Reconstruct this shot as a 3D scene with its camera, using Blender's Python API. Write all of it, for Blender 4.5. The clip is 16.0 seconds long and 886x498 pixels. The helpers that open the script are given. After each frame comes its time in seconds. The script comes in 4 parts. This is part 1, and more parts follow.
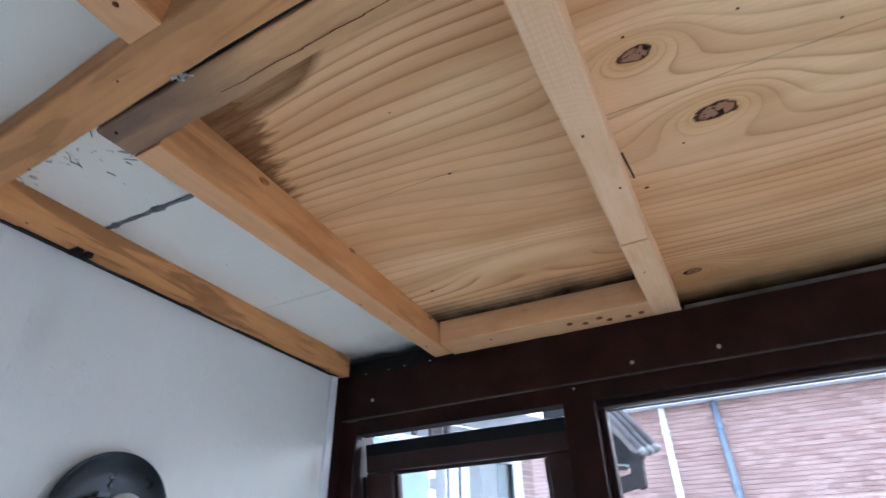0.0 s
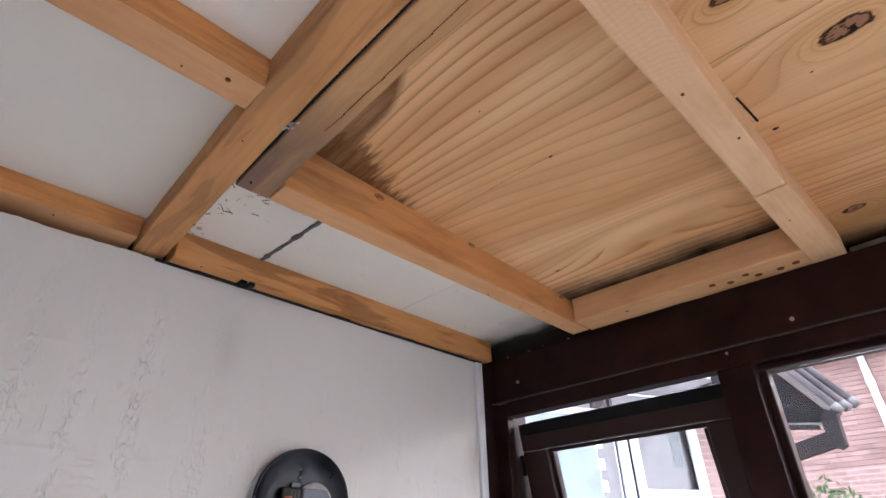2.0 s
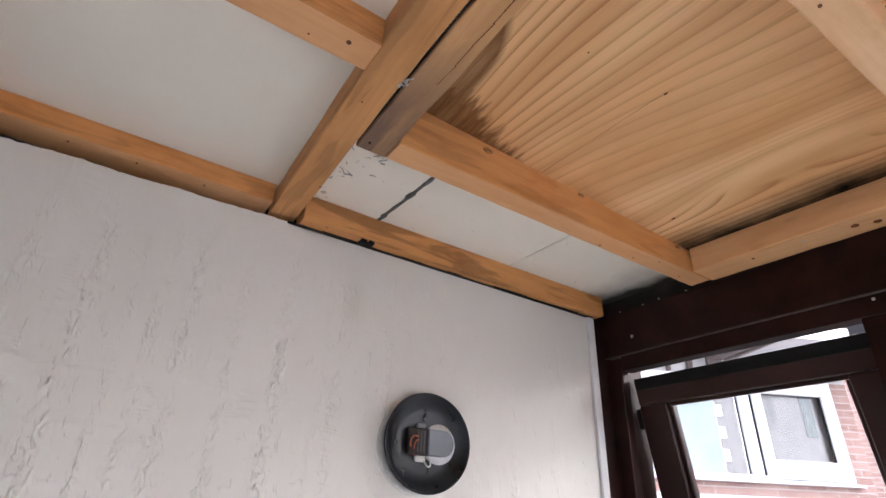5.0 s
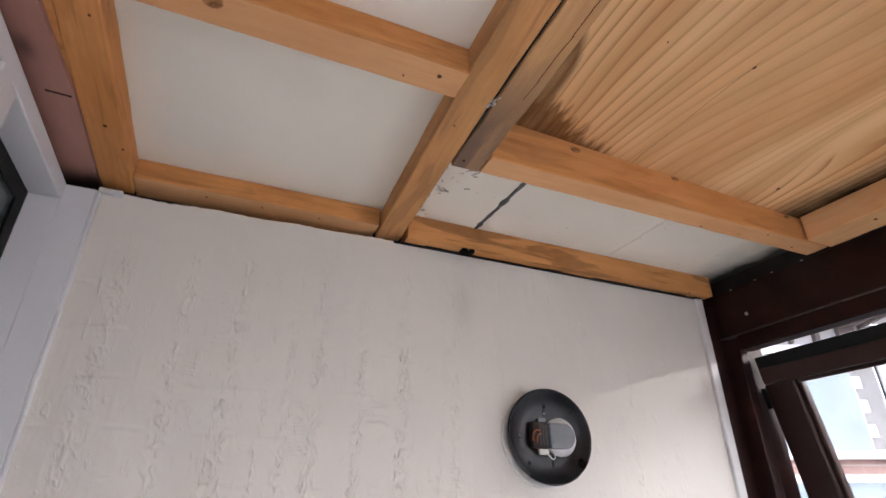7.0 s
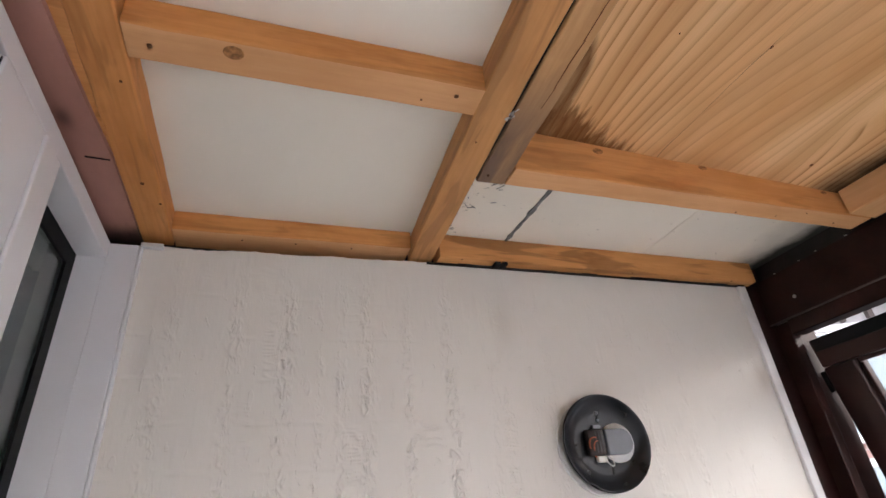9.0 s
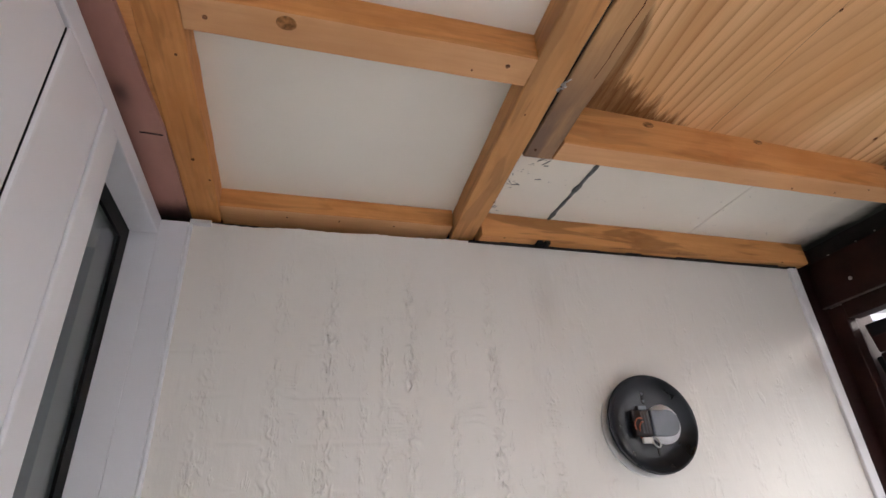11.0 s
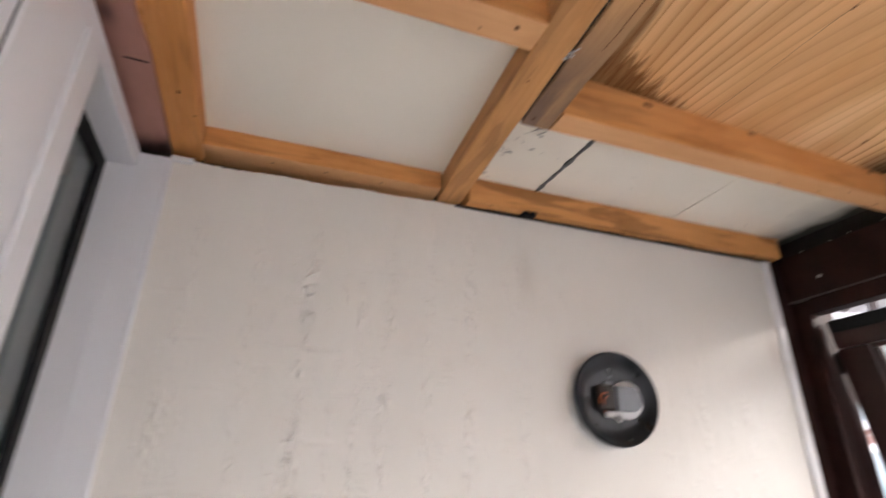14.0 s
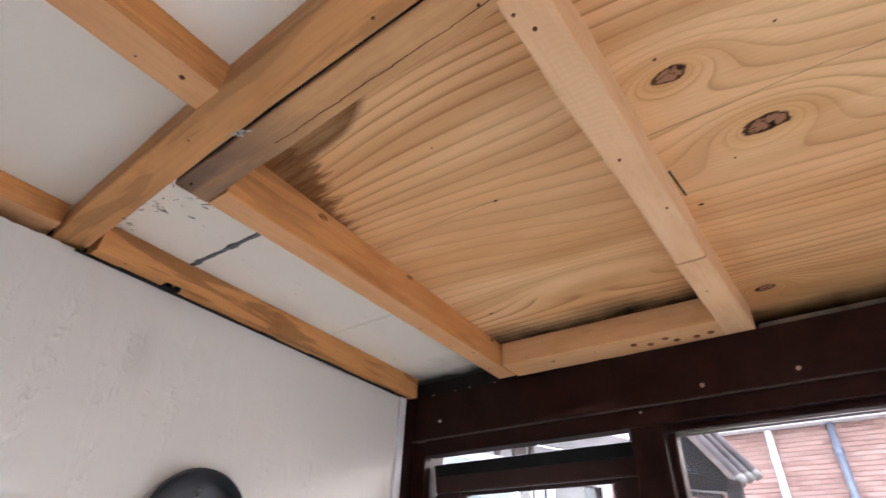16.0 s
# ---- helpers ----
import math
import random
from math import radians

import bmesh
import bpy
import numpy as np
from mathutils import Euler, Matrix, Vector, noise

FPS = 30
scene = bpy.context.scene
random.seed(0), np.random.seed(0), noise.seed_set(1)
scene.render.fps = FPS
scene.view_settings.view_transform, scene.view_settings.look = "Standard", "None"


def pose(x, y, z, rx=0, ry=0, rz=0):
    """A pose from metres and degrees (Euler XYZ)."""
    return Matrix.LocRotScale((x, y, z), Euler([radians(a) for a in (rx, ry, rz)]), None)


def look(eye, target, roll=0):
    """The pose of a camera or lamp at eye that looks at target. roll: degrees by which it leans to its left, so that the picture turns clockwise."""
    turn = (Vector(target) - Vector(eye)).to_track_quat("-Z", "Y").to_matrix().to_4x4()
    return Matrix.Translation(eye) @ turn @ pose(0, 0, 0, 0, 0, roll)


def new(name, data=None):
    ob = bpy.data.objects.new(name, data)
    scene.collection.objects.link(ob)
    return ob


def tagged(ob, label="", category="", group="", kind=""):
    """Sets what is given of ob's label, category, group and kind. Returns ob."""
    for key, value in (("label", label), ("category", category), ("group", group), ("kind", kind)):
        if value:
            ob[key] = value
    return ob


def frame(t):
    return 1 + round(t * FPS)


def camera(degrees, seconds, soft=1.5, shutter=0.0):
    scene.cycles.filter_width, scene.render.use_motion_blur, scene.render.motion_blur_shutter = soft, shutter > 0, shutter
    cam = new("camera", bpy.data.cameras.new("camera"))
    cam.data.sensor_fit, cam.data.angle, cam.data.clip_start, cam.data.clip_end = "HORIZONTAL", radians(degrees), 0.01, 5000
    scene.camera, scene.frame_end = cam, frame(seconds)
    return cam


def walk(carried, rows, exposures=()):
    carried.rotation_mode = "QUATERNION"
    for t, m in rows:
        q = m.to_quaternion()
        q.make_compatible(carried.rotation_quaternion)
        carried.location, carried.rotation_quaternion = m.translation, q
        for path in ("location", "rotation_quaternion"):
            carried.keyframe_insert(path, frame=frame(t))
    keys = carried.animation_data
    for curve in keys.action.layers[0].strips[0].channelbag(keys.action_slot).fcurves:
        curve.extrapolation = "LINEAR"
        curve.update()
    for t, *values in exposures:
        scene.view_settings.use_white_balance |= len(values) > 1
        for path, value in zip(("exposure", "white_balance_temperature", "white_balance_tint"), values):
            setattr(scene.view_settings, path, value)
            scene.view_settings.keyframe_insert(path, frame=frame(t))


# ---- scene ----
cam = camera(80.0, 16.0, 1.5, 0.4)
PATH = [
    (0, (0.371, -0.883, 1.766), (1.87, -0.111, 2.842), -1.0),
    (0.5, (0.382, -0.921, 1.765), (1.761, 0.069, 2.823), -2.7),
    (1, (0.377, -0.92, 1.76), (1.666, 0.211, 2.789), -1.5),
    (1.5, (0.371, -0.916, 1.766), (1.645, 0.256, 2.767), -1.1),
    (2, (0.365, -0.93, 1.776), (1.599, 0.28, 2.783), -1.1),
    (2.5, (0.343, -0.934, 1.779), (1.55, 0.291, 2.801), -0.9),
    (3, (0.313, -0.941, 1.774), (1.404, 0.354, 2.838), -0.3),
    (3.5, (0.288, -0.939, 1.765), (1.273, 0.415, 2.859), 0.4),
    (4, (0.314, -0.929, 1.752), (1.29, 0.474, 2.791), 0.9),
    (6.5, (0.353, -0.918, 1.729), (1.229, 0.683, 2.549), 3.8),
    (7, (0.292, -0.954, 1.726), (0.996, 0.692, 2.618), -0.0),
    (7.5, (0.305, -0.958, 1.723), (0.991, 0.686, 2.634), -1.4),
    (8, (0.307, -0.97, 1.729), (0.965, 0.676, 2.655), -3.1),
    (8.5, (0.296, -0.979, 1.733), (0.925, 0.669, 2.675), -4.5),
    (9, (0.279, -0.954, 1.725), (0.881, 0.698, 2.679), -5.0),
    (11.5, (0.249, -0.924, 1.708), (0.723, 0.81, 2.583), -1.9),
    (12, (0.243, -0.908, 1.693), (0.713, 0.871, 2.477), 0.2),
    (12.5, (0.237, -0.888, 1.684), (0.703, 0.906, 2.437), 0.4),
    (13, (0.218, -0.887, 1.668), (0.675, 0.941, 2.34), 0.7),
    (13.5, (0.205, -0.9, 1.688), (0.615, 0.951, 2.324), 1.2),
    (14, (0.241, -0.918, 1.716), (0.847, 0.816, 2.507), 0.9),
    (14.5, (0.315, -0.935, 1.748), (1.319, 0.481, 2.741), 1.0),
    (15, (0.341, -0.938, 1.745), (1.476, 0.325, 2.802), 2.2),
    (15.5, (0.356, -0.93, 1.751), (1.562, 0.236, 2.841), 3.3),
    (16, (0.372, -0.943, 1.766), (1.68, 0.069, 2.891), 2.7),
]
EXPOSURES = [(0, 2.80, 5000, 0), (0.5, 2.70, 5150, 4), (1, 2.77, 5350, 6), (2, 2.85, 6000, 12), (3.5, 3.23, 5850, 9), (4, 2.97, 6000, 11), (6.5, 2.90, 6400, 11), (7.5, 2.85, 6450, 12), (9, 2.86, 6600, 11), (12, 2.72, 6400, 10), (13.5, 2.80, 6300, 10), (14.5, 3.18, 7200, 13), (15.5, 2.95, 6700, 13), (16, 3.00, 6300, 11)]
walk(cam, [(t, look(eye, target, roll)) for t, eye, target, roll in PATH], EXPOSURES)

# ---- world and light ----
world = bpy.data.worlds.new("overcast_sky")
scene.world = world
world.use_nodes = True
wn = world.node_tree
sky = wn.nodes.new("ShaderNodeTexSky")
sky.sky_type = "NISHITA"
sky.sun_disc = False
sky.sun_elevation, sky.sun_rotation = radians(21), radians(120)
sky.air_density, sky.dust_density, sky.ozone_density = 1.0, 6.0, 1.0
haze = wn.nodes.new("ShaderNodeMix")
haze.data_type = "RGBA"
haze.inputs[0].default_value = 0.9
haze.inputs[7].default_value = (7.1, 6.9, 7.7, 1)
wn.links.new(sky.outputs[0], haze.inputs[6])
back = wn.nodes["Background"]
wn.links.new(haze.outputs[2], back.inputs[0])
back.inputs[1].default_value = 0.15
SUN = bpy.data.lights.new("sun", "SUN")
SUN.energy, SUN.angle, SUN.color = 0.2, radians(22), (0.98, 0.98, 1.0)
sun = new("sun", SUN)
sun.matrix_world = look((8.1, -4.67, 3.58), (0, 0, 0))


# ---- materials ----
class Nodes:
    def __init__(self, name):
        self.m = bpy.data.materials.new(name)
        self.m.use_nodes = True
        self.t = self.m.node_tree
        self.b = self.t.nodes["Principled BSDF"]
        self.co = self.t.nodes.new("ShaderNodeTexCoord")

    def put(self, sock, v):
        if v is None:
            return
        if isinstance(v, bpy.types.NodeSocket):
            self.t.links.new(v, sock)
        else:
            sock.default_value = v

    def math(self, op, a, b=None, c=None, clamp=False):
        n = self.t.nodes.new("ShaderNodeMath")
        n.operation, n.use_clamp = op, clamp
        for i, v in enumerate((a, b, c)):
            self.put(n.inputs[i], v)
        return n.outputs[0]

    def coords(self, scale=(1, 1, 1), loc=(0, 0, 0)):
        n = self.t.nodes.new("ShaderNodeMapping")
        self.t.links.new(self.co.outputs["Object"], n.inputs[0])
        n.inputs["Scale"].default_value, n.inputs["Location"].default_value = scale, loc
        return n.outputs[0]

    def xyz(self, v=None):
        n = self.t.nodes.new("ShaderNodeSeparateXYZ")
        self.t.links.new(v or self.co.outputs["Object"], n.inputs[0])
        return n.outputs

    def noise(self, vec, scale, detail=3, rough=0.55, dist=0.0, offset=None):
        n = self.t.nodes.new("ShaderNodeTexNoise")
        if offset is not None:
            a = self.t.nodes.new("ShaderNodeVectorMath")
            self.put(a.inputs[0], vec)
            self.put(a.inputs[1], offset)
            vec = a.outputs[0]
        self.put(n.inputs["Vector"], vec)
        n.inputs["Scale"].default_value, n.inputs["Detail"].default_value = scale, detail
        n.inputs["Roughness"].default_value, n.inputs["Distortion"].default_value = rough, dist
        return n.outputs["Fac"]

    def ramp(self, fac, stops, interp="LINEAR"):
        n = self.t.nodes.new("ShaderNodeValToRGB")
        r = n.color_ramp
        r.interpolation = interp
        while len(r.elements) < len(stops):
            r.elements.new(0.5)
        for e, (p, c) in zip(r.elements, stops):
            e.position = p
            e.color = (c, c, c, 1) if isinstance(c, (int, float)) else (*c, 1)
        self.put(n.inputs[0], fac)
        return n.outputs[0]

    def mix(self, fac, a, b, how="MIX"):
        n = self.t.nodes.new("ShaderNodeMix")
        n.data_type, n.blend_type = "RGBA", how
        self.put(n.inputs[0], fac)
        for i, v in ((6, a), (7, b)):
            self.put(n.inputs[i], (*v, 1) if isinstance(v, tuple) else v)
        return n.outputs[2]

    def random(self):
        n = self.t.nodes.new("ShaderNodeObjectInfo")
        return n.outputs["Random"]

    def bump(self, height, strength=0.3, dist=0.002):
        n = self.t.nodes.new("ShaderNodeBump")
        self.put(n.inputs["Height"], height)
        n.inputs["Strength"].default_value, n.inputs["Distance"].default_value = strength, dist
        self.t.links.new(n.outputs[0], self.b.inputs["Normal"])

    def done(self, color, rough=0.5, metal=0.0, spec=None):
        self.put(self.b.inputs["Base Color"], (*color, 1) if isinstance(color, tuple) else color)
        self.put(self.b.inputs["Roughness"], rough)
        self.put(self.b.inputs["Metallic"], metal)
        if spec is not None:
            self.b.inputs["Specular IOR Level"].default_value = spec
        return self.m


def paint(name, color, rough=0.45, var=0.06, scale=9.0, bump=0.15, fine=140.0, metal=0.0, spec=None):
    """Paint or plastic with faint mottling, dirt and fine grain."""
    n = Nodes(name)
    v = n.coords()
    big = n.noise(v, scale, 4)
    small = n.noise(v, fine, 2)
    dark = tuple(c * (1 - 2.2 * var) for c in color)
    lite = tuple(min(1, c * (1 + var)) for c in color)
    col = n.mix(n.ramp(big, [(0.3, 0.0), (0.7, 1.0)]), dark, lite)
    n.bump(n.math("ADD", n.math("MULTIPLY", big, 1.5), small), bump, 0.001)
    r = n.math("MULTIPLY_ADD", big, 0.2, rough - 0.1)
    return n.done(col, r, metal, spec)


def pine(name, pale, ring, warm, density=170.0, grey=0.0, saw=0.2, streaks=0.0, ripple=False, bars=0.14):
    """Sawn softwood, the grain along local x."""
    n = Nodes(name)
    rnd = n.random()
    off = n.t.nodes.new("ShaderNodeCombineXYZ")
    for i, k in enumerate((7.0, 3.0, 5.0)):
        n.put(off.inputs[i], n.math("MULTIPLY", rnd, k))
    o = n.xyz()
    slow = n.noise(n.coords((1.6, 12, 12)), 1.0, 2, offset=off.outputs[0])
    across = n.math("ADD", n.math("MULTIPLY", o[1], 0.8), n.math("MULTIPLY", o[2], 0.6))
    phase = n.math("ADD", n.math("MULTIPLY", across, density * 4.0), n.math("MULTIPLY", slow, 26.0))
    s = n.math("MULTIPLY_ADD", n.math("SINE", phase), 0.5, 0.5)
    lines = n.math("POWER", s, 2.6)
    fib = n.noise(n.coords((9, 260, 260)), 1.0, 3, offset=off.outputs[0])
    patch = n.noise(n.coords((4, 16, 16)), 1.0, 3, offset=off.outputs[0])
    col = n.mix(n.math("MULTIPLY", lines, bars), pale, ring)
    col = n.mix(n.math("MULTIPLY", n.ramp(fib, [(0.42, 0.0), (0.75, 1.0)]), 0.2), col, ring)
    blot = n.noise(n.coords((7, 22, 22), (5, 2, 3)), 1.0, 4, 0.6, offset=off.outputs[0])
    col = n.mix(n.ramp(blot, [(0.5, 0.0), (0.72, 0.6)]), col, ring)
    col = n.mix(n.ramp(patch, [(0.45, 0.0), (0.72, 0.75)]), col, warm)
    kn = n.t.nodes.new("ShaderNodeTexVoronoi")
    n.put(kn.inputs["Vector"], n.coords((3.2, 9, 9), (0.37, 0.21, 0.11)))
    kn.inputs["Scale"].default_value = 1.0
    knot = n.ramp(n.math("ADD", kn.outputs["Distance"], n.math("MULTIPLY", fib, 0.04)), [(0.06, 1.0), (0.12, 0.0)])
    col = n.mix(n.math("MULTIPLY", knot, 0.8), col, tuple(c * 0.35 for c in ring))
    if grey:
        g = n.noise(n.coords((5, 30, 30)), 1.0, 4)
        reach = n.ramp(n.math("ADD", o[0], n.math("MULTIPLY_ADD", g, 0.3, -0.15)), [(0.13, 1.0), (0.31, 0.06)])
        g = n.math("MULTIPLY", n.ramp(g, [(0.25, 0.35), (0.6, 1.0)]), reach)
        col = n.mix(n.math("MULTIPLY", g, grey), col, (0.15, 0.095, 0.07))
    if ripple:
        wav = n.math("ADD", n.math("MULTIPLY", o[0], 760.0), n.math("ADD", n.math("MULTIPLY", o[1], 420.0), n.math("MULTIPLY", slow, 75.0)))
        span = n.ramp(n.math("ADD", o[0], n.math("MULTIPLY_ADD", patch, 0.2, -0.1)), [(0.04, 0.15), (0.09, 1.0), (0.20, 1.0), (0.30, 0.0)])
        wav = n.math("MULTIPLY", n.math("MULTIPLY_ADD", n.math("SINE", wav), 0.5, 0.5), span)
        col = n.mix(n.math("MULTIPLY", wav, 0.14), col, ring)
        lines = n.math("ADD", lines, n.math("MULTIPLY", wav, 0.9))
    if streaks:
        d = n.noise(n.coords((4.5, 34, 34), (2, 1, 1)), 1.0, 3, 0.5, 0.6, off.outputs[0])
        col = n.mix(n.math("MULTIPLY", n.ramp(d, [(0.56, 0.0), (0.63, 1.0)]), streaks), col, (0.13, 0.05, 0.014))
    n.bump(n.math("ADD", n.math("MULTIPLY", lines, 0.25), fib), saw, 0.0012)
    return n.done(col, n.math("MULTIPLY_ADD", fib, 0.25, 0.52), spec=0.28)


PINE = pine("orange_aged_pine", (0.66, 0.298, 0.098), (0.40, 0.14, 0.034), (0.53, 0.205, 0.052), streaks=0.25)
PINE_DARK = pine("resin_stained_pine", (0.66, 0.315, 0.11), (0.40, 0.15, 0.042), (0.48, 0.21, 0.06), 120, streaks=0.5)
PINE_BROWN = pine("dull_brown_pine", (0.62, 0.31, 0.118), (0.40, 0.175, 0.052), (0.45, 0.235, 0.095), 150, streaks=0.3)
PINE_MID = pine("mid_orange_pine", (0.68, 0.33, 0.12), (0.42, 0.15, 0.04), (0.56, 0.235, 0.064), 110, streaks=0.22)
PINE_PALE = pine("pale_sawn_pine", (0.79, 0.50, 0.27), (0.59, 0.325, 0.14), (0.73, 0.43, 0.205), 190, 0.0, 0.45)
PINE_SAWN = pine("rough_sawn_pine", (0.80, 0.52, 0.295), (0.60, 0.34, 0.15), (0.74, 0.45, 0.225), 190, 0.0, 0.6, ripple=True, bars=0.04)
PINE_WARM = pine("warm_planed_pine", (0.76, 0.445, 0.215), (0.56, 0.275, 0.10), (0.66, 0.345, 0.14), 110)
# paler pine with the floor's bounced light put into its colour
PINE_LIT = pine("lit_underside_pine", (0.72, 0.40, 0.19), (0.54, 0.26, 0.10), (0.64, 0.33, 0.14), 120)
PINE_GREY = pine("weathered_grey_pine", (0.64, 0.37, 0.165), (0.40, 0.19, 0.07), (0.52, 0.28, 0.115), 150, 0.92, 0.4)


def plywood():
    """Softwood ply, veneer grain along y, with knots, a split, damp stains and mould at the window edge."""
    n = Nodes("softwood_plywood")

    def veneer(scale, loc=(0, 0, 0)):
        return n.coords(scale, (loc[0], loc[1], loc[2] + 2.303))

    o = n.xyz()
    x, y = o[0], o[1]
    field = n.noise(veneer((2.3, 0.62, 1)), 1.0, 1, 0.4)
    fine = n.noise(veneer((16, 2.2, 1)), 1.0, 2)
    phase = n.math("ADD", n.math("MULTIPLY", x, 300.0), n.math("MULTIPLY", field, 130.0))
    phase = n.math("ADD", phase, n.math("MULTIPLY", fine, 4.5))
    hair = n.math("MULTIPLY_ADD", n.math("SINE", n.math("ADD", n.math("MULTIPLY", x, 1050.0), n.math("MULTIPLY", field, 420.0))), 0.5, 0.5)
    knots = None
    core = None
    for kx, ky, r in ((1.011, -0.986, 0.027), (0.866, -0.903, 0.020), (1.442, -0.905, 0.017), (1.30, -1.42, 0.03), (0.80, -1.5, 0.028)):
        dx = n.math("MULTIPLY", n.math("SUBTRACT", x, kx), 1.75)
        dy = n.math("SUBTRACT", y, ky)
        d = n.math("SQRT", n.math("ADD", n.math("MULTIPLY", dx, dx), n.math("MULTIPLY", dy, dy)))
        d = n.math("DIVIDE", d, r)
        swell = n.math("EXPONENT", n.math("MULTIPLY", d, -0.42))
        knots = swell if knots is None else n.math("ADD", knots, swell)
        core = d if core is None else n.math("MINIMUM", core, d)
    phase = n.math("ADD", phase, n.math("MULTIPLY", knots, 60.0))
    # a pale closed figure in the veneer, its rings nested round it
    ox = n.math("DIVIDE", n.math("SUBTRACT", x, 1.247), 0.055)
    oy = n.math("DIVIDE", n.math("SUBTRACT", y, -0.64), 0.17)
    oval = n.math("EXPONENT", n.math("MULTIPLY", n.math("ADD", n.math("MULTIPLY", ox, ox), n.math("MULTIPLY", oy, oy)), -1.0))
    phase = n.math("ADD", phase, n.math("MULTIPLY", oval, 22.0))
    f = n.math("FRACT", n.math("MULTIPLY", phase, 0.15915))
    s = n.math("MULTIPLY", f, n.math("MINIMUM", n.math("MULTIPLY", n.math("SUBTRACT", 1.0, f), 7.0), 1.0))
    strength = n.ramp(n.noise(veneer((5.5, 0.8, 1), (3.4, 1, 0)), 1.0, 2), [(0.40, 0.35), (0.54, 1.0)])
    strength = n.math("MULTIPLY", strength, n.ramp(oval, [(0.45, 1.0), (0.6, 0.1)]))
    lines = n.math("MULTIPLY", n.math("MULTIPLY", n.math("POWER", s, 4.2), 2.1, clamp=True), strength)
    wide = n.math("MULTIPLY_ADD", n.math("SINE", n.math("MULTIPLY", phase, 0.21)), 0.5, 0.5)
    fib = n.noise(veneer((420, 16, 1)), 1.0, 3)
    tone = n.noise(veneer((5, 1.3, 1), (1, 4, 0)), 1.0, 3)
    col = n.mix(n.ramp(tone, [(0.32, 0.0), (0.62, 1.0)]), (0.75, 0.41, 0.175), (0.87, 0.575, 0.30))
    col = n.mix(n.math("MULTIPLY", n.math("POWER", wide, 2.0), 0.42), col, (0.56, 0.28, 0.105))
    col = n.mix(n.math("MULTIPLY", lines, 0.9), col, (0.44, 0.19, 0.06))
    col = n.mix(n.math("MULTIPLY", n.ramp(fib, [(0.45, 0.0), (0.8, 1.0)]), 0.2), col, (0.50, 0.265, 0.10))
    weak = n.math("MULTIPLY", n.math("POWER", hair, 2.0), n.ramp(tone, [(0.42, 0.0), (0.6, 0.07)]))
    col = n.mix(weak, col, (0.45, 0.235, 0.095))
    resin = n.ramp(n.noise(veneer((9, 1.4, 1), (7, 3, 0)), 1.0, 4), [(0.52, 0.0), (0.70, 0.55)])
    col = n.mix(resin, col, (0.55, 0.275, 0.085))
    # knots: dark ring, mottled core
    wob = n.math("MULTIPLY_ADD", n.noise(veneer((55, 34, 1)), 1.0, 4, 0.6), 1.1, -0.55)
    cw = n.math("ADD", core, wob)
    ringm = n.ramp(n.math("MULTIPLY", cw, 0.5), [(0.0, 0.0), (0.39, 0.0), (0.45, 1.0), (0.48, 1.0), (0.55, 0.0)])
    corem = n.ramp(n.math("MULTIPLY", cw, 0.5), [(0.42, 1.0), (0.5, 0.0)])
    col = n.mix(n.math("MULTIPLY", n.ramp(knots, [(0.12, 0.0), (0.6, 1.0)]), 0.5), col, (0.58, 0.29, 0.085))
    col = n.mix(n.math("MULTIPLY", corem, 0.9), col, (0.33, 0.165, 0.10))
    speck = n.ramp(n.noise(veneer((150, 90, 1)), 1.0, 3), [(0.52, 0.0), (0.6, 1.0)])
    col = n.mix(n.math("MULTIPLY", corem, speck), col, (0.03, 0.018, 0.012))
    col = n.mix(n.math("MULTIPLY", ringm, 0.95), col, (0.055, 0.024, 0.012))
    # veneer split
    wig = n.math("MULTIPLY_ADD", n.noise(veneer((0, 9, 0)), 1.0, 3), 0.012, -0.006)
    split = n.math("ABSOLUTE", n.math("ADD", n.math("SUBTRACT", x, 0.950), wig))
    gate = n.ramp(n.noise(veneer((0, 6, 0), (0, 2, 0)), 1.0, 2), [(0.4, 0.15), (0.55, 1.0)])
    col = n.mix(n.math("MULTIPLY", n.ramp(n.math("MULTIPLY", split, 100.0), [(0.03, 0.75), (0.11, 0.0)]), gate), col, (0.17, 0.085, 0.04))
    # damp stain in the corner of the two battens
    streak = n.noise(veneer((120, 14, 1)), 1.0, 4, 0.6)
    sx = n.math("SUBTRACT", x, 0.645)
    sy = n.math("SUBTRACT", y, -0.335)
    e1 = n.math("ADD", n.math("DIVIDE", sx, 0.26), n.math("DIVIDE", n.math("MULTIPLY", sy, -1.0), 0.13))
    e2x = n.math("DIVIDE", n.math("SUBTRACT", x, 0.645), 0.078)
    e2y = n.math("DIVIDE", n.math("SUBTRACT", y, -0.43), 0.15)
    e2 = n.math("SQRT", n.math("ADD", n.math("MULTIPLY", e2x, e2x), n.math("MULTIPLY", e2y, e2y)))
    st1 = n.ramp(n.math("ADD", e1, n.math("MULTIPLY_ADD", streak, 1.1, -0.55)), [(0.75, 1.0), (1.08, 0.0)])
    st2 = n.ramp(n.math("ADD", e2, n.math("MULTIPLY_ADD", streak, 0.16, -0.08)), [(0.4, 0.55), (0.88, 0.95), (1.0, 0.0)])
    stain = n.math("MAXIMUM", st1, st2)
    col = n.mix(n.math("MULTIPLY", n.math("MULTIPLY", stain, 0.95), n.math("MULTIPLY_ADD", streak, 0.6, 0.55, clamp=True)), col, (0.125, 0.046, 0.014))
    # black mould along the window
    m = n.math("ADD", x, n.math("MULTIPLY_ADD", n.noise(veneer((9, 7, 1)), 1.0, 4), 0.07, -0.035))
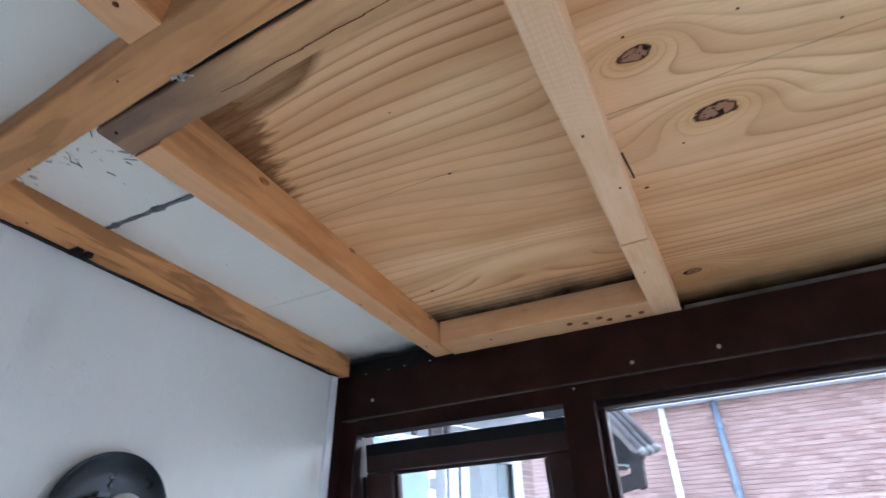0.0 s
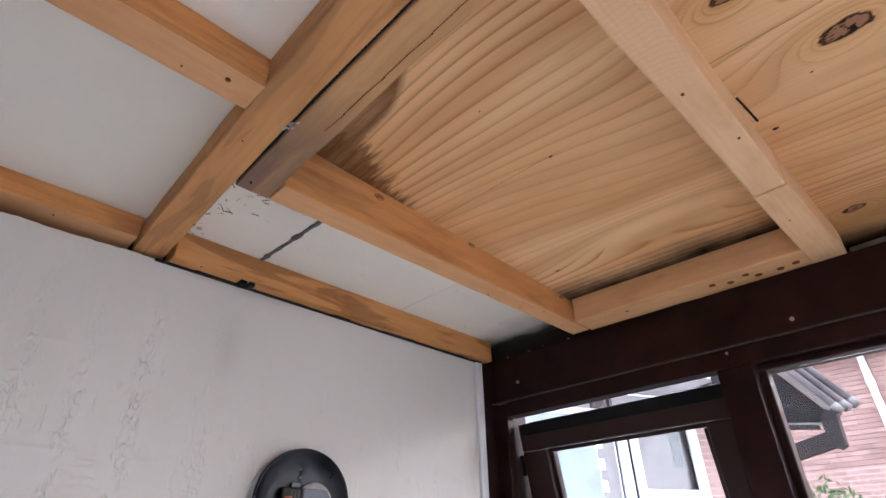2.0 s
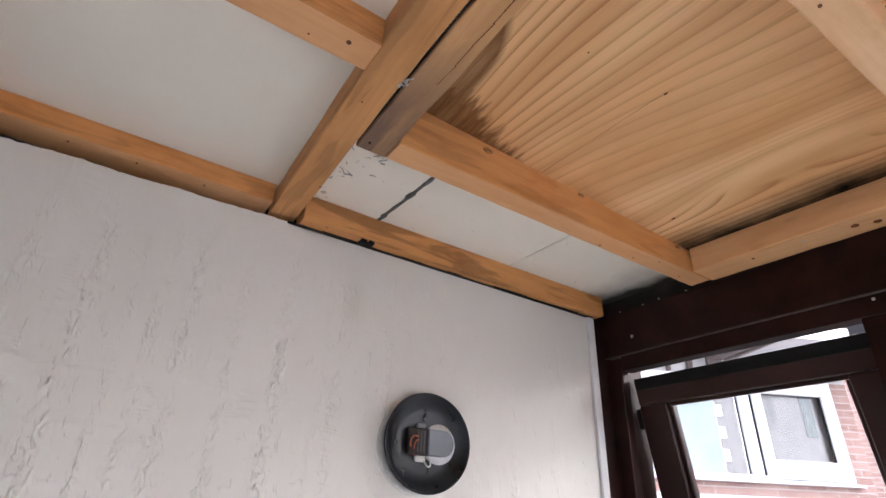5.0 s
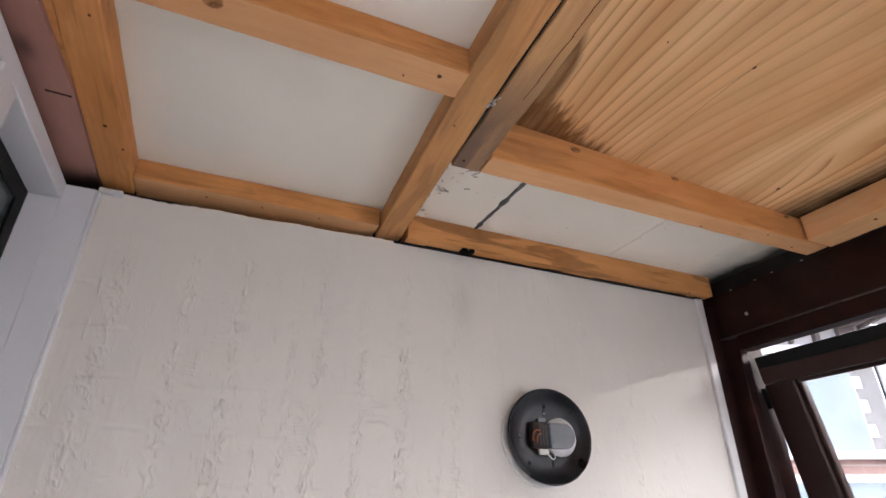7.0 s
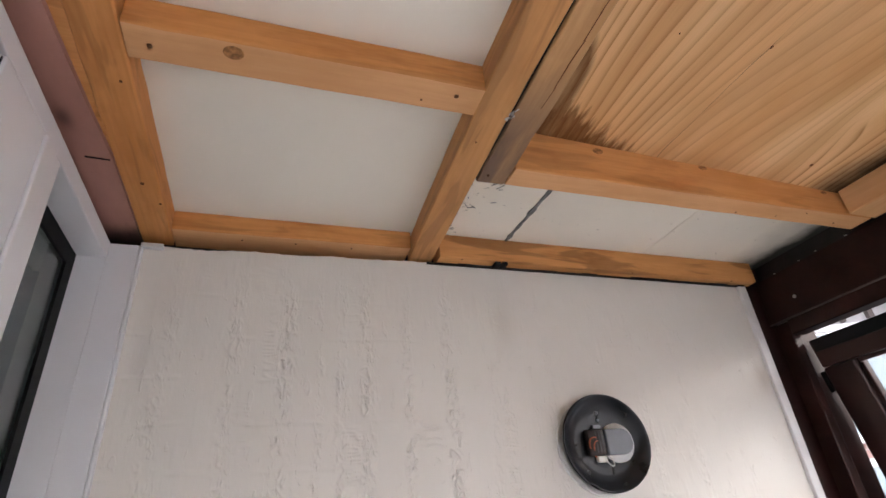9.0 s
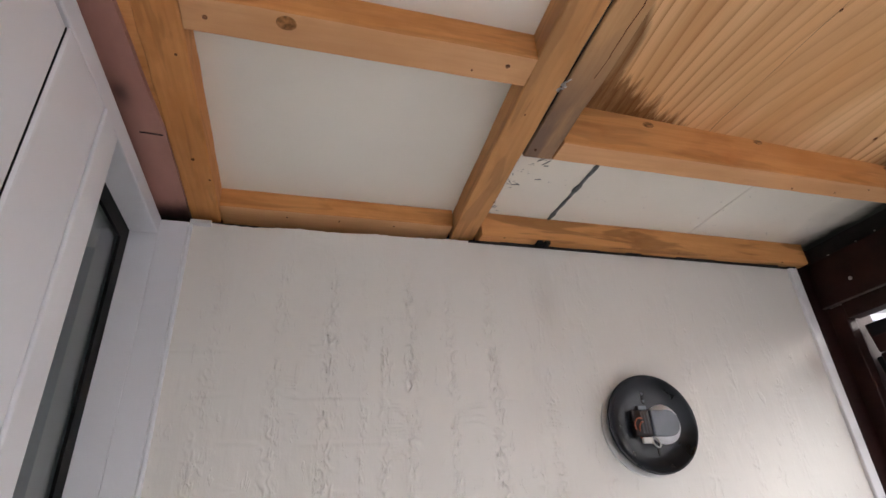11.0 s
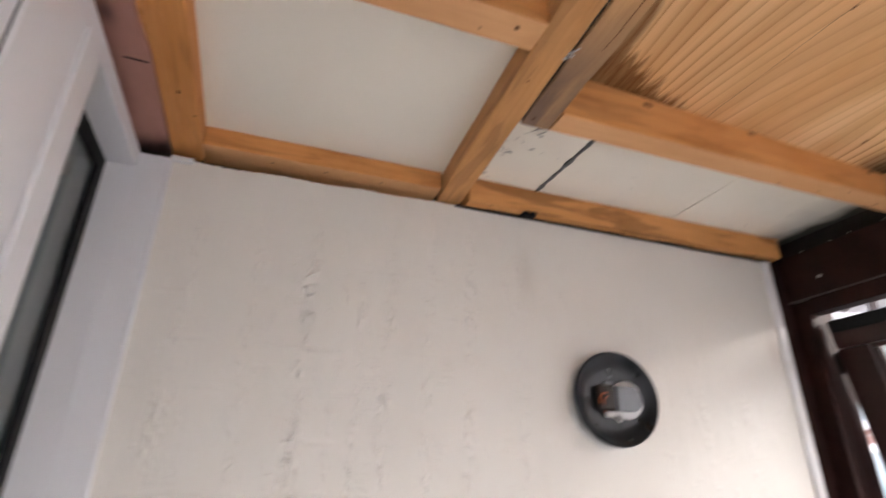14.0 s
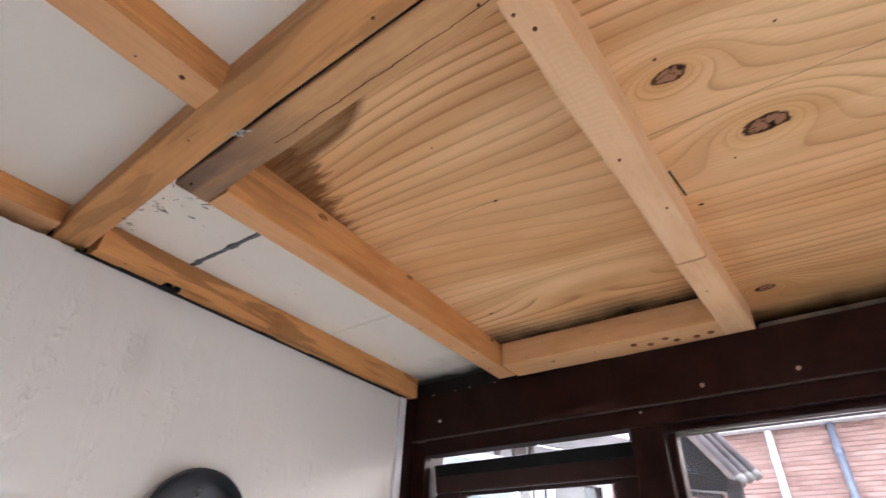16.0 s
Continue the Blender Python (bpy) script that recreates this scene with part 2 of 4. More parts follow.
    right = n.math("LESS_THAN", y, -0.84)
    m = n.math("ADD", m, n.math("MULTIPLY", right, -0.185))
    mould = n.ramp(n.math("MULTIPLY_ADD", m, 5.0, -6.60), [(0.05, 0.0), (0.3, 0.8), (0.42, 1.0)])
    col = n.mix(n.math("MULTIPLY", mould, n.math("MULTIPLY_ADD", n.noise(veneer((30, 25, 1)), 1.0, 4), 0.35, 0.75, clamp=True)), col, (0.009, 0.007, 0.006))
    n.bump(n.math("ADD", n.math("MULTIPLY", lines, 0.15), fib), 0.2, 0.001)
    n.put(n.b.inputs["Specular IOR Level"], n.math("MULTIPLY", n.math("MULTIPLY_ADD", n.math("MAXIMUM", n.math("MAXIMUM", mould, n.math("MAXIMUM", ringm, corem)), stain), -0.95, 1.0, clamp=True), 0.2))
    return n.done(col, n.math("ADD", n.math("MULTIPLY_ADD", fib, 0.2, 0.5), n.math("MULTIPLY", mould, 0.4)))


PLY = plywood()


def white_board():
    """White-faced insulation board, with specks by the joists and mould at the window end."""
    n = Nodes("white_faced_board")
    o = n.xyz()
    big = n.noise(n.coords((3, 3, 1)), 1.0, 3)
    fine = n.noise(n.coords((60, 60, 1)), 1.0, 3)
    col = n.mix(n.ramp(big, [(0.3, 0.0), (0.7, 1.0)]), (0.84, 0.80, 0.70), (0.90, 0.865, 0.765))
    sp = n.noise(n.coords((75, 75, 1), (2, 2, 0)), 1.0, 4, 0.65)
    near = n.ramp(n.math("ABSOLUTE", n.math("SUBTRACT", o[0], 0.60)), [(0.02, 0.10), (0.11, 0.0)])
    specks = n.math("MULTIPLY", n.ramp(n.math("ADD", sp, near), [(0.68, 0.0), (0.74, 0.75)]), n.math("GREATER_THAN", o[0], 0.57))
    col = n.mix(specks, col, (0.10, 0.095, 0.09))
    mm = n.math("ADD", o[0], n.math("MULTIPLY_ADD", n.noise(n.coords((10, 10, 1)), 1.0, 4), 0.10, -0.05))
    mould = n.ramp(n.math("MULTIPLY_ADD", mm, 4.0, -5.46), [(0.0, 0.0), (0.30, 0.35), (0.5, 1.0)])
    col = n.mix(n.math("MULTIPLY", mould, 0.96), col, (0.012, 0.014, 0.014))
    n.bump(n.math("ADD", big, n.math("MULTIPLY", fine, 0.3)), 0.15, 0.002)
    n.put(n.b.inputs["Specular IOR Level"], n.math("MULTIPLY_ADD", mould, -0.45, 0.5))
    return n.done(col, 0.55)


BOARD = white_board()


def wall_paint():
    n = Nodes("off_white_masonry_paint")
    big = n.noise(n.coords((2.2, 1, 2.2)), 1.0, 4)
    brush = n.noise(n.coords((160, 10, 28)), 1.0, 3)
    fine = n.noise(n.coords((300, 300, 220)), 1.0, 2)
    col = n.mix(n.ramp(big, [(0.3, 0.0), (0.7, 1.0)]), (0.675, 0.652, 0.60), (0.735, 0.712, 0.66))
    o = n.xyz()
    # grey scuffs and a soft darker smudge below the joist end
    dirt = n.noise(n.coords((7, 1, 4), (5, 0, 3)), 1.0, 5, 0.65)
    col = n.mix(n.math("MULTIPLY", n.ramp(dirt, [(0.56, 0.0), (0.75, 1.0)]), 0.16), col, (0.45, 0.42, 0.385))
    sp = n.noise(n.coords((38, 1, 22), (1, 0, 8)), 1.0, 5, 0.7)
    col = n.mix(n.math("MULTIPLY", n.ramp(sp, [(0.735, 0.0), (0.765, 1.0)]), 0.7), col, (0.2, 0.19, 0.18))
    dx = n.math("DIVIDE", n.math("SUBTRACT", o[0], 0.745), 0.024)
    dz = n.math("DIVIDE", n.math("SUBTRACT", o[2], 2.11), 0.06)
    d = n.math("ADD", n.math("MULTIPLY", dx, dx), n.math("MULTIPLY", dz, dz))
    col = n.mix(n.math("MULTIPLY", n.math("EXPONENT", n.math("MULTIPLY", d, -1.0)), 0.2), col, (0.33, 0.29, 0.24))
    # brownish damp by the window trim
    dx = n.math("DIVIDE", n.math("SUBTRACT", o[0], 1.405), 0.022)
    dz = n.math("DIVIDE", n.math("SUBTRACT", o[2], 2.0), 0.045)
    d = n.math("ADD", n.math("MULTIPLY", dx, dx), n.math("MULTIPLY", dz, dz))
    col = n.mix(n.math("MULTIPLY", n.math("EXPONENT", n.math("MULTIPLY", d, -1.0)), 0.4), col, (0.45, 0.37, 0.31))
    # ropes of old render under the paint
    sway = n.math("MULTIPLY_ADD", n.noise(n.coords((1, 1, 7)), 1.0, 2), 0.02, -0.01)
    xs = n.math("ADD", o[0], sway)
    bands = None
    for c, w, a in ((0.116, 0.013, 0.6), (0.225, 0.012, 0.8), (0.312, 0.016, 1.0), (0.37, 0.007, 0.5), (0.412, 0.010, 0.8), (0.457, 0.013, 1.0), (0.533, 0.011, 0.8),
                    (0.618, 0.014, 1.0), (0.72, 0.012, 0.5), (0.83, 0.012, 0.3), (1.05, 0.013, 0.3), (1.16, 0.012, 0.35), (1.28, 0.012, 0.3)):
        q = n.math("DIVIDE", n.math("SUBTRACT", xs, c), w)
        g = n.math("MULTIPLY", n.math("EXPONENT", n.math("MULTIPLY", n.math("MULTIPLY", q, q), -1.0)), a)
        bands = g if bands is None else n.math("MAXIMUM", bands, g)
    height = n.math("MULTIPLY_ADD", n.math("SUBTRACT", 2.2, o[2]), 5.5, 0.15, clamp=True)
    rough_ = n.noise(n.coords((120, 1, 46)), 1.0, 2, 0.5, 0.4)
    rope = n.ramp(rough_, [(0.48, 0.0), (0.57, 1.0)])
    where = n.ramp(n.noise(n.coords((26, 1, 17), (4, 0, 2)), 1.0, 3), [(0.44, 0.0), (0.56, 1.0)])
    rope = n.math("MULTIPLY", n.math("MULTIPLY", rope, where), n.math("MULTIPLY", bands, height))
    stray = n.ramp(n.noise(n.coords((60, 1, 26), (9, 0, 1)), 1.0, 3, 0.6, 0.5), [(0.63, 0.0), (0.68, 0.35)])
    hgt = n.math("ADD", n.math("MULTIPLY", brush, 0.16), n.math("MULTIPLY", fine, 0.07))
    hgt = n.math("ADD", hgt, n.math("ADD", rope, n.math("MULTIPLY", stray, height)))
    n.bump(hgt, 0.7, 0.0034)
    return n.done(col, 0.5)


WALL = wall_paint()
UPVC = paint("white_upvc", (0.72, 0.73, 0.76), 0.32, 0.006, 2.0, 0.004, 60.0)
TRIM = paint("painted_trim", (0.74, 0.74, 0.74), 0.35, 0.05, 20.0, 0.2)
BROWN = paint("dark_brown_stained_timber", (0.024, 0.0092, 0.0076), 0.42, 0.22, 14.0, 0.12, 160.0, spec=0.12)
SASH = paint("dark_brown_sash", (0.031, 0.0135, 0.0115), 0.36, 0.1, 6.0, 0.05, 160.0, spec=0.2)
RUBBER = paint("black_rubber", (0.007, 0.007, 0.008), 0.6, 0.1, 20.0, 0.05, spec=0.15)


def pink_primer():
    """Pink primer over softwood, black mould where it meets the wall and a dark knot."""
    n = Nodes("pink_primed_timber")
    o = n.xyz()
    big = n.noise(n.coords((16, 5, 16)), 1.0, 4)
    col = n.mix(n.ramp(big, [(0.3, 0.0), (0.7, 1.0)]), (0.33, 0.155, 0.122), (0.43, 0.215, 0.172))
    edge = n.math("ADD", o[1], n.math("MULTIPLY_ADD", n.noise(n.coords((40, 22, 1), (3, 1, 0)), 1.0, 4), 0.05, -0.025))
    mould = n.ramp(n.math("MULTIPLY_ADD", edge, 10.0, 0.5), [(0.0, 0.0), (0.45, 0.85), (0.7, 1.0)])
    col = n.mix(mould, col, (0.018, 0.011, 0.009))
    kx = n.math("DIVIDE", n.math("SUBTRACT", o[0], 0.0), 0.012)
    ky = n.math("DIVIDE", n.math("SUBTRACT", o[1], -0.315), 0.022)
    k = n.math("EXPONENT", n.math("MULTIPLY", n.math("ADD", n.math("MULTIPLY", kx, kx), n.math("MULTIPLY", ky, ky)), -1.0))
    col = n.mix(n.math("MULTIPLY", k, 0.8), col, (0.06, 0.028, 0.02))
    n.bump(big, 0.25, 0.001)
    return n.done(col, 0.6)


PINK = pink_primer()
# near-black colour standing in for the shade in gaps and voids
VOID = paint("dark_gap_shade", (0.018, 0.015, 0.013), 0.9, 0.3, 30.0, 0.3)
STEEL = paint("zinc_screw", (0.55, 0.54, 0.52), 0.35, 0.1, 200.0, 0.05, metal=0.9)
HOLE = paint("brown_screw_hole", (0.27, 0.10, 0.04), 0.9, 0.3, 200.0, 0.3, spec=0.03)
BLOCK = paint("black_brown_plastic", (0.035, 0.029, 0.026), 0.6, 0.15, 30.0, 0.1, spec=0.2)
RUST = paint("dark_nail", (0.17, 0.075, 0.034), 0.9, 0.4, 200.0, 0.1, spec=0.02)
SILVER = paint("aluminium_reflector", (0.88, 0.88, 0.88), 0.34, 0.05, 80.0, 0.4, 200.0, 0.5)
BLACK = paint("satin_black_metal", (0.0095, 0.012, 0.016), 0.3, 0.3, 25.0, 0.12, spec=0.3)
GREY = paint("grey_plastic", (0.15, 0.165, 0.185), 0.4, 0.08, 30.0, 0.1)
DGREY = paint("dark_grey_plastic", (0.045, 0.047, 0.052), 0.4, 0.1, 30.0, 0.1)
NYLON = paint("white_nylon", (0.66, 0.66, 0.63), 0.4, 0.05, 60.0, 0.1)
COPPER = paint("orange_wire", (0.45, 0.10, 0.035), 0.4, 0.1, 60.0, 0.1)
SEALANT = paint("grey_sealant", (0.15, 0.16, 0.16), 0.55, 0.3, 60.0, 0.5)
COBWEB = paint("dusty_flake", (0.60, 0.58, 0.54), 0.8, 0.2, 90.0, 0.5)
FLOOR = paint("grey_floor_tile", (0.47, 0.45, 0.43), 0.5, 0.12, 6.0, 0.2)
PAVING = paint("concrete_paving", (0.30, 0.285, 0.27), 0.85, 0.12, 1.5, 0.4, 30.0)
MORTAR = paint("mortar", (0.34, 0.29, 0.26), 0.9, 0.15, 8.0, 0.4, 90.0)
TILE = paint("grey_brown_roof_tile", (0.14, 0.115, 0.105), 0.75, 0.3, 4.0, 0.4, 50.0)
BLUEPIPE = paint("blue_grey_pipe", (0.12, 0.15, 0.20), 0.4, 0.1, 8.0, 0.1)
MORTAR_END = paint("pale_mortar", (0.17, 0.165, 0.16), 0.8, 0.15, 30.0, 0.2)
# colours of the reflections drawn in the wing's window panes
TREE_REFLECTION = paint("grey_green_reflection", (0.13, 0.155, 0.15), 0.9, 0.1, 6.0, 0.3)
SKY_REFLECTION = paint("pale_blue_reflection", (0.50, 0.60, 0.65), 0.9, 0.12, 3.0, 0.3)
BEIGE = paint("beige_reflection", (0.34, 0.29, 0.285), 0.9, 0.1, 4.0, 0.3)
QUOIN_REFLECTION = paint("dull_brick_reflection", (0.36, 0.31, 0.30), 0.9, 0.12, 12.0, 0.3)
SOFFIT = paint("grey_white_soffit", (0.46, 0.47, 0.48), 0.6, 0.1, 5.0, 0.1)
RAFTER = paint("grey_brown_rafter", (0.13, 0.11, 0.105), 0.7, 0.15, 8.0, 0.2)
CANOPY_WOOD = paint("black_brown_canopy_timber", (0.016, 0.012, 0.012), 0.6, 0.2, 10.0, 0.2, spec=0.2)
TILE_ROLL = paint("grey_mauve_ridge_tile", (0.075, 0.064, 0.067), 0.8, 0.3, 9.0, 0.4, 60.0)


def brick_material():
    n = Nodes("red_brick")
    r = n.random()
    a = n.mix(r, (0.23, 0.135, 0.115), (0.37, 0.245, 0.215))
    fine = n.noise(n.coords((40, 40, 40)), 1.0, 4)
    col = n.mix(n.math("MULTIPLY", n.ramp(fine, [(0.4, 0.0), (0.7, 1.0)]), 0.4), a, (0.2, 0.10, 0.08))
    n.bump(fine, 0.4, 0.004)
    return n.done(col, 0.85)


BRICK = brick_material()


def brick_rest_material():
    n = Nodes("red_brick_joined")
    geo = n.t.nodes.new("ShaderNodeNewGeometry")
    a = n.mix(geo.outputs["Random Per Island"], (0.23, 0.135, 0.115), (0.37, 0.245, 0.215))
    fine = n.noise(n.coords((40, 40, 40)), 1.0, 4)
    col = n.mix(n.math("MULTIPLY", n.ramp(fine, [(0.4, 0.0), (0.7, 1.0)]), 0.4), a, (0.2, 0.10, 0.08))
    return n.done(col, 0.85)


BRICK_REST = brick_rest_material()


def brick_wall_material():
    """Brickwork too far off or too hidden to be told apart."""
    n = Nodes("far_brickwork")
    t = n.t.nodes.new("ShaderNodeTexBrick")
    o = n.xyz()
    flat = n.t.nodes.new("ShaderNodeCombineXYZ")
    n.put(flat.inputs[0], n.math("ADD", o[0], o[1]))
    n.put(flat.inputs[1], o[2])
    n.put(t.inputs["Vector"], flat.outputs[0])
    t.inputs["Color1"].default_value = (0.26, 0.15, 0.13, 1)
    t.inputs["Color2"].default_value = (0.35, 0.225, 0.195, 1)
    t.inputs["Mortar"].default_value = (0.42, 0.38, 0.35, 1)
    t.inputs["Scale"].default_value = 1.0
    t.inputs["Mortar Size"].default_value = 0.006
    t.inputs["Brick Width"].default_value, t.inputs["Row Height"].default_value = 0.225, 0.075
    big = n.noise(n.coords((1, 1, 1)), 1.5, 4)
    col = n.mix(n.math("MULTIPLY", n.ramp(big, [(0.4, 0.0), (0.7, 1.0)]), 0.3), t.outputs["Color"], (0.22, 0.12, 0.09))
    return n.done(col, 0.85)


FAR_BRICK = brick_wall_material()


def glass(name, tint=(1, 1, 1), rough=0.0):
    n = Nodes(name)
    n.b.inputs["Transmission Weight"].default_value = 1.0
    n.b.inputs["IOR"].default_value = 1.45
    return n.done(tint, rough)


GLASS = glass("window_glass", (0.80, 0.83, 0.83))
HOUSE_GLASS = glass("tinted_house_glass", (0.72, 0.82, 0.80), 0.04)


def leaf_material():
    n = Nodes("leaf")
    n_ = n.t.nodes.new("ShaderNodeNewGeometry")
    col = n.mix(n_.outputs["Random Per Island"], (0.04, 0.075, 0.02), (0.10, 0.14, 0.045))
    return n.done(col, 0.6)


LEAF = leaf_material()


# ---- building helpers ----
def finish(name, bm, material, parent=None, label="", smooth=False):
    me = bpy.data.meshes.new(name)
    bmesh.ops.recalc_face_normals(bm, faces=bm.faces)
    bm.to_mesh(me)
    bm.free()
    me.materials.append(material)
    if smooth:
        for p in me.polygons:
            p.use_smooth = True
    ob = new(name, me)
    if parent:
        ob.parent = parent
    if label:
        ob["label"] = label
    return ob


part = finish


def thing(name, at=(0, 0, 0), label="", category="", group="", kind="", turn=0.0):
    ob = new(name)
    ob.empty_display_size = 0.05
    ob.matrix_basis = pose(*at, 0, 0, turn)
    return tagged(ob, label, category, group, kind)


def box(bm, a, b, bevel=0.0, seg=2):
    """An upright box between two corners, with its edges rounded."""
    made = bmesh.ops.create_cube(bm, size=1.0)["verts"]
    c = [(p + q) / 2 for p, q in zip(a, b)]
    d = [abs(q - p) for p, q in zip(a, b)]
    bmesh.ops.transform(bm, verts=made, matrix=Matrix.Translation(c) @ Matrix.Diagonal((*d, 1)))
    if bevel:
        edges = list({e for v in made for e in v.link_edges})
        bmesh.ops.bevel(bm, geom=edges, offset=min(bevel, min(d) * 0.45), segments=seg, affect="EDGES", profile=0.6)
    return bm


def boxed(a, b, bevel=0.002, seg=2):
    return box(bmesh.new(), a, b, bevel, seg)


def prism(poly, z0, z1):
    """An upright prism over a polygon in x and y."""
    bm = bmesh.new()
    lo = [bm.verts.new((x, y, z0)) for x, y in poly]
    hi = [bm.verts.new((x, y, z1)) for x, y in poly]
    k = len(poly)
    bm.faces.new(lo)
    bm.faces.new(hi)
    for i in range(k):
        bm.faces.new((lo[i], lo[(i + 1) % k], hi[(i + 1) % k], hi[i]))
    return bm


def disc(bm, m, r, depth, seg=20, r2=None):
    bmesh.ops.create_cone(bm, cap_ends=True, segments=seg, radius1=r, radius2=r if r2 is None else r2, depth=depth, matrix=m)
    return bm


def tube(points, r, material, name, parent=None, label=""):
    cu = bpy.data.curves.new(name, "CURVE")
    cu.dimensions, cu.bevel_depth, cu.bevel_resolution = "3D", r, 3
    sp = cu.splines.new("NURBS")
    sp.points.add(len(points) - 1)
    for p, q in zip(sp.points, points):
        p.co = (*q, 1)
    sp.use_endpoint_u, sp.order_u = True, 3
    tmp = bpy.data.objects.new(name, cu)
    me = bpy.data.meshes.new_from_object(tmp)
    bpy.data.objects.remove(tmp)
    me.materials.append(material)
    ob = new(name, me)
    if parent:
        ob.parent = parent
    if label:
        ob["label"] = label
    return ob


def batten(p0, p1, w0, w1, depth, material, label, rough=0.0006, nails=(), seed=0, top=2.3025, name="ceiling_batten", mid=None, face=None):
    """A timber batten fixed under the roof boards, from p0 to p1 (x, y of its middle line), w0 and w1 wide at its ends,
    a little wavy. nails: (metres along, metres across, radius, material)."""
    rnd = random.Random(seed)
    a, b = Vector((*p0, 0)), Vector((*p1, 0))
    length = (b - a).length
    turn = math.degrees(math.atan2(b.y - a.y, b.x - a.x))
    root = thing(name, (a.x, a.y, top - depth), label, "batten", "ceiling battens", "", turn)
    bm = bmesh.new()
    steps = max(4, int(length / 0.04))
    rows = []
    r = 0.0022
    for i in range(steps + 1):
        f = i / steps
        w, shift = (w0 + (w1 - w0) * f) / 2, 0.0
        if mid:
            u, du, wu = mid
            k = f * length
            g = k / u if k < u else (length - k) / (length - u)
            shift = du * g
            w = (w0 + (wu - w0) * g if k < u else wu + (w1 - wu) * (1 - g)) / 2
        dy, dz = rnd.uniform(-rough, rough), rnd.uniform(-rough, rough)
        ring = [(-w, depth), (-w, r), (-w + r * 0.4, r * 0.4), (-w + r, 0), (w - r, 0), (w - r * 0.4, r * 0.4), (w, r), (w, depth)]
        rows.append([bm.verts.new((f * length, y + shift + dy * (1 if y > 0 else -1), z + (dz if z < depth else 0))) for y, z in ring])
    for s0, s1 in zip(rows, rows[1:]):
        for j in range(8):
            q = bm.faces.new((s0[j], s0[(j + 1) % 8], s1[(j + 1) % 8], s1[j]))
            # only the underside takes the lighter, lit copy of the wood
            if face and j == 3:
                q.material_index = 1
    bm.faces.new(rows[0])
    bm.faces.new(rows[-1])
    timber = part("timber", bm, material, root)
    if face:
        timber.data.materials.append(face)
    for u, v, nr, nm in nails:
        q = bmesh.new()
        disc(q, pose(u, v, 0.0), nr * 0.64, 0.0022, 10)
        part("screw" if nm is STEEL else "nail", q, nm, root)
    return root


# ---- the porch shell ----
BOT, TOP = 2.248, 2.303
BRD = 2.292                                   # underside of the white boards
PLY_TILT = math.degrees(math.atan(0.042))     # the roof falls towards the window


def ply_z(x):
    return 2.334 - 0.042 * (x - 0.67)


def lattice(u, v, seed):
    """Smooth value noise of numpy arrays, about -1 to 1."""
    g = np.random.RandomState(seed).uniform(-1, 1, (257, 257))
    i, j = np.floor(u).astype(int), np.floor(v).astype(int)
    fu, fv = u - i, v - j
    fu, fv = fu * fu * (3 - 2 * fu), fv * fv * (3 - 2 * fv)
    i, j = i % 256, j % 256
    return (g[i, j] * (1 - fu) + g[i + 1, j] * fu) * (1 - fv) + (g[i, j + 1] * (1 - fu) + g[i + 1, j + 1] * fu) * fv


def wall_top(x):
    return 2.2275 + 0.0205 * x


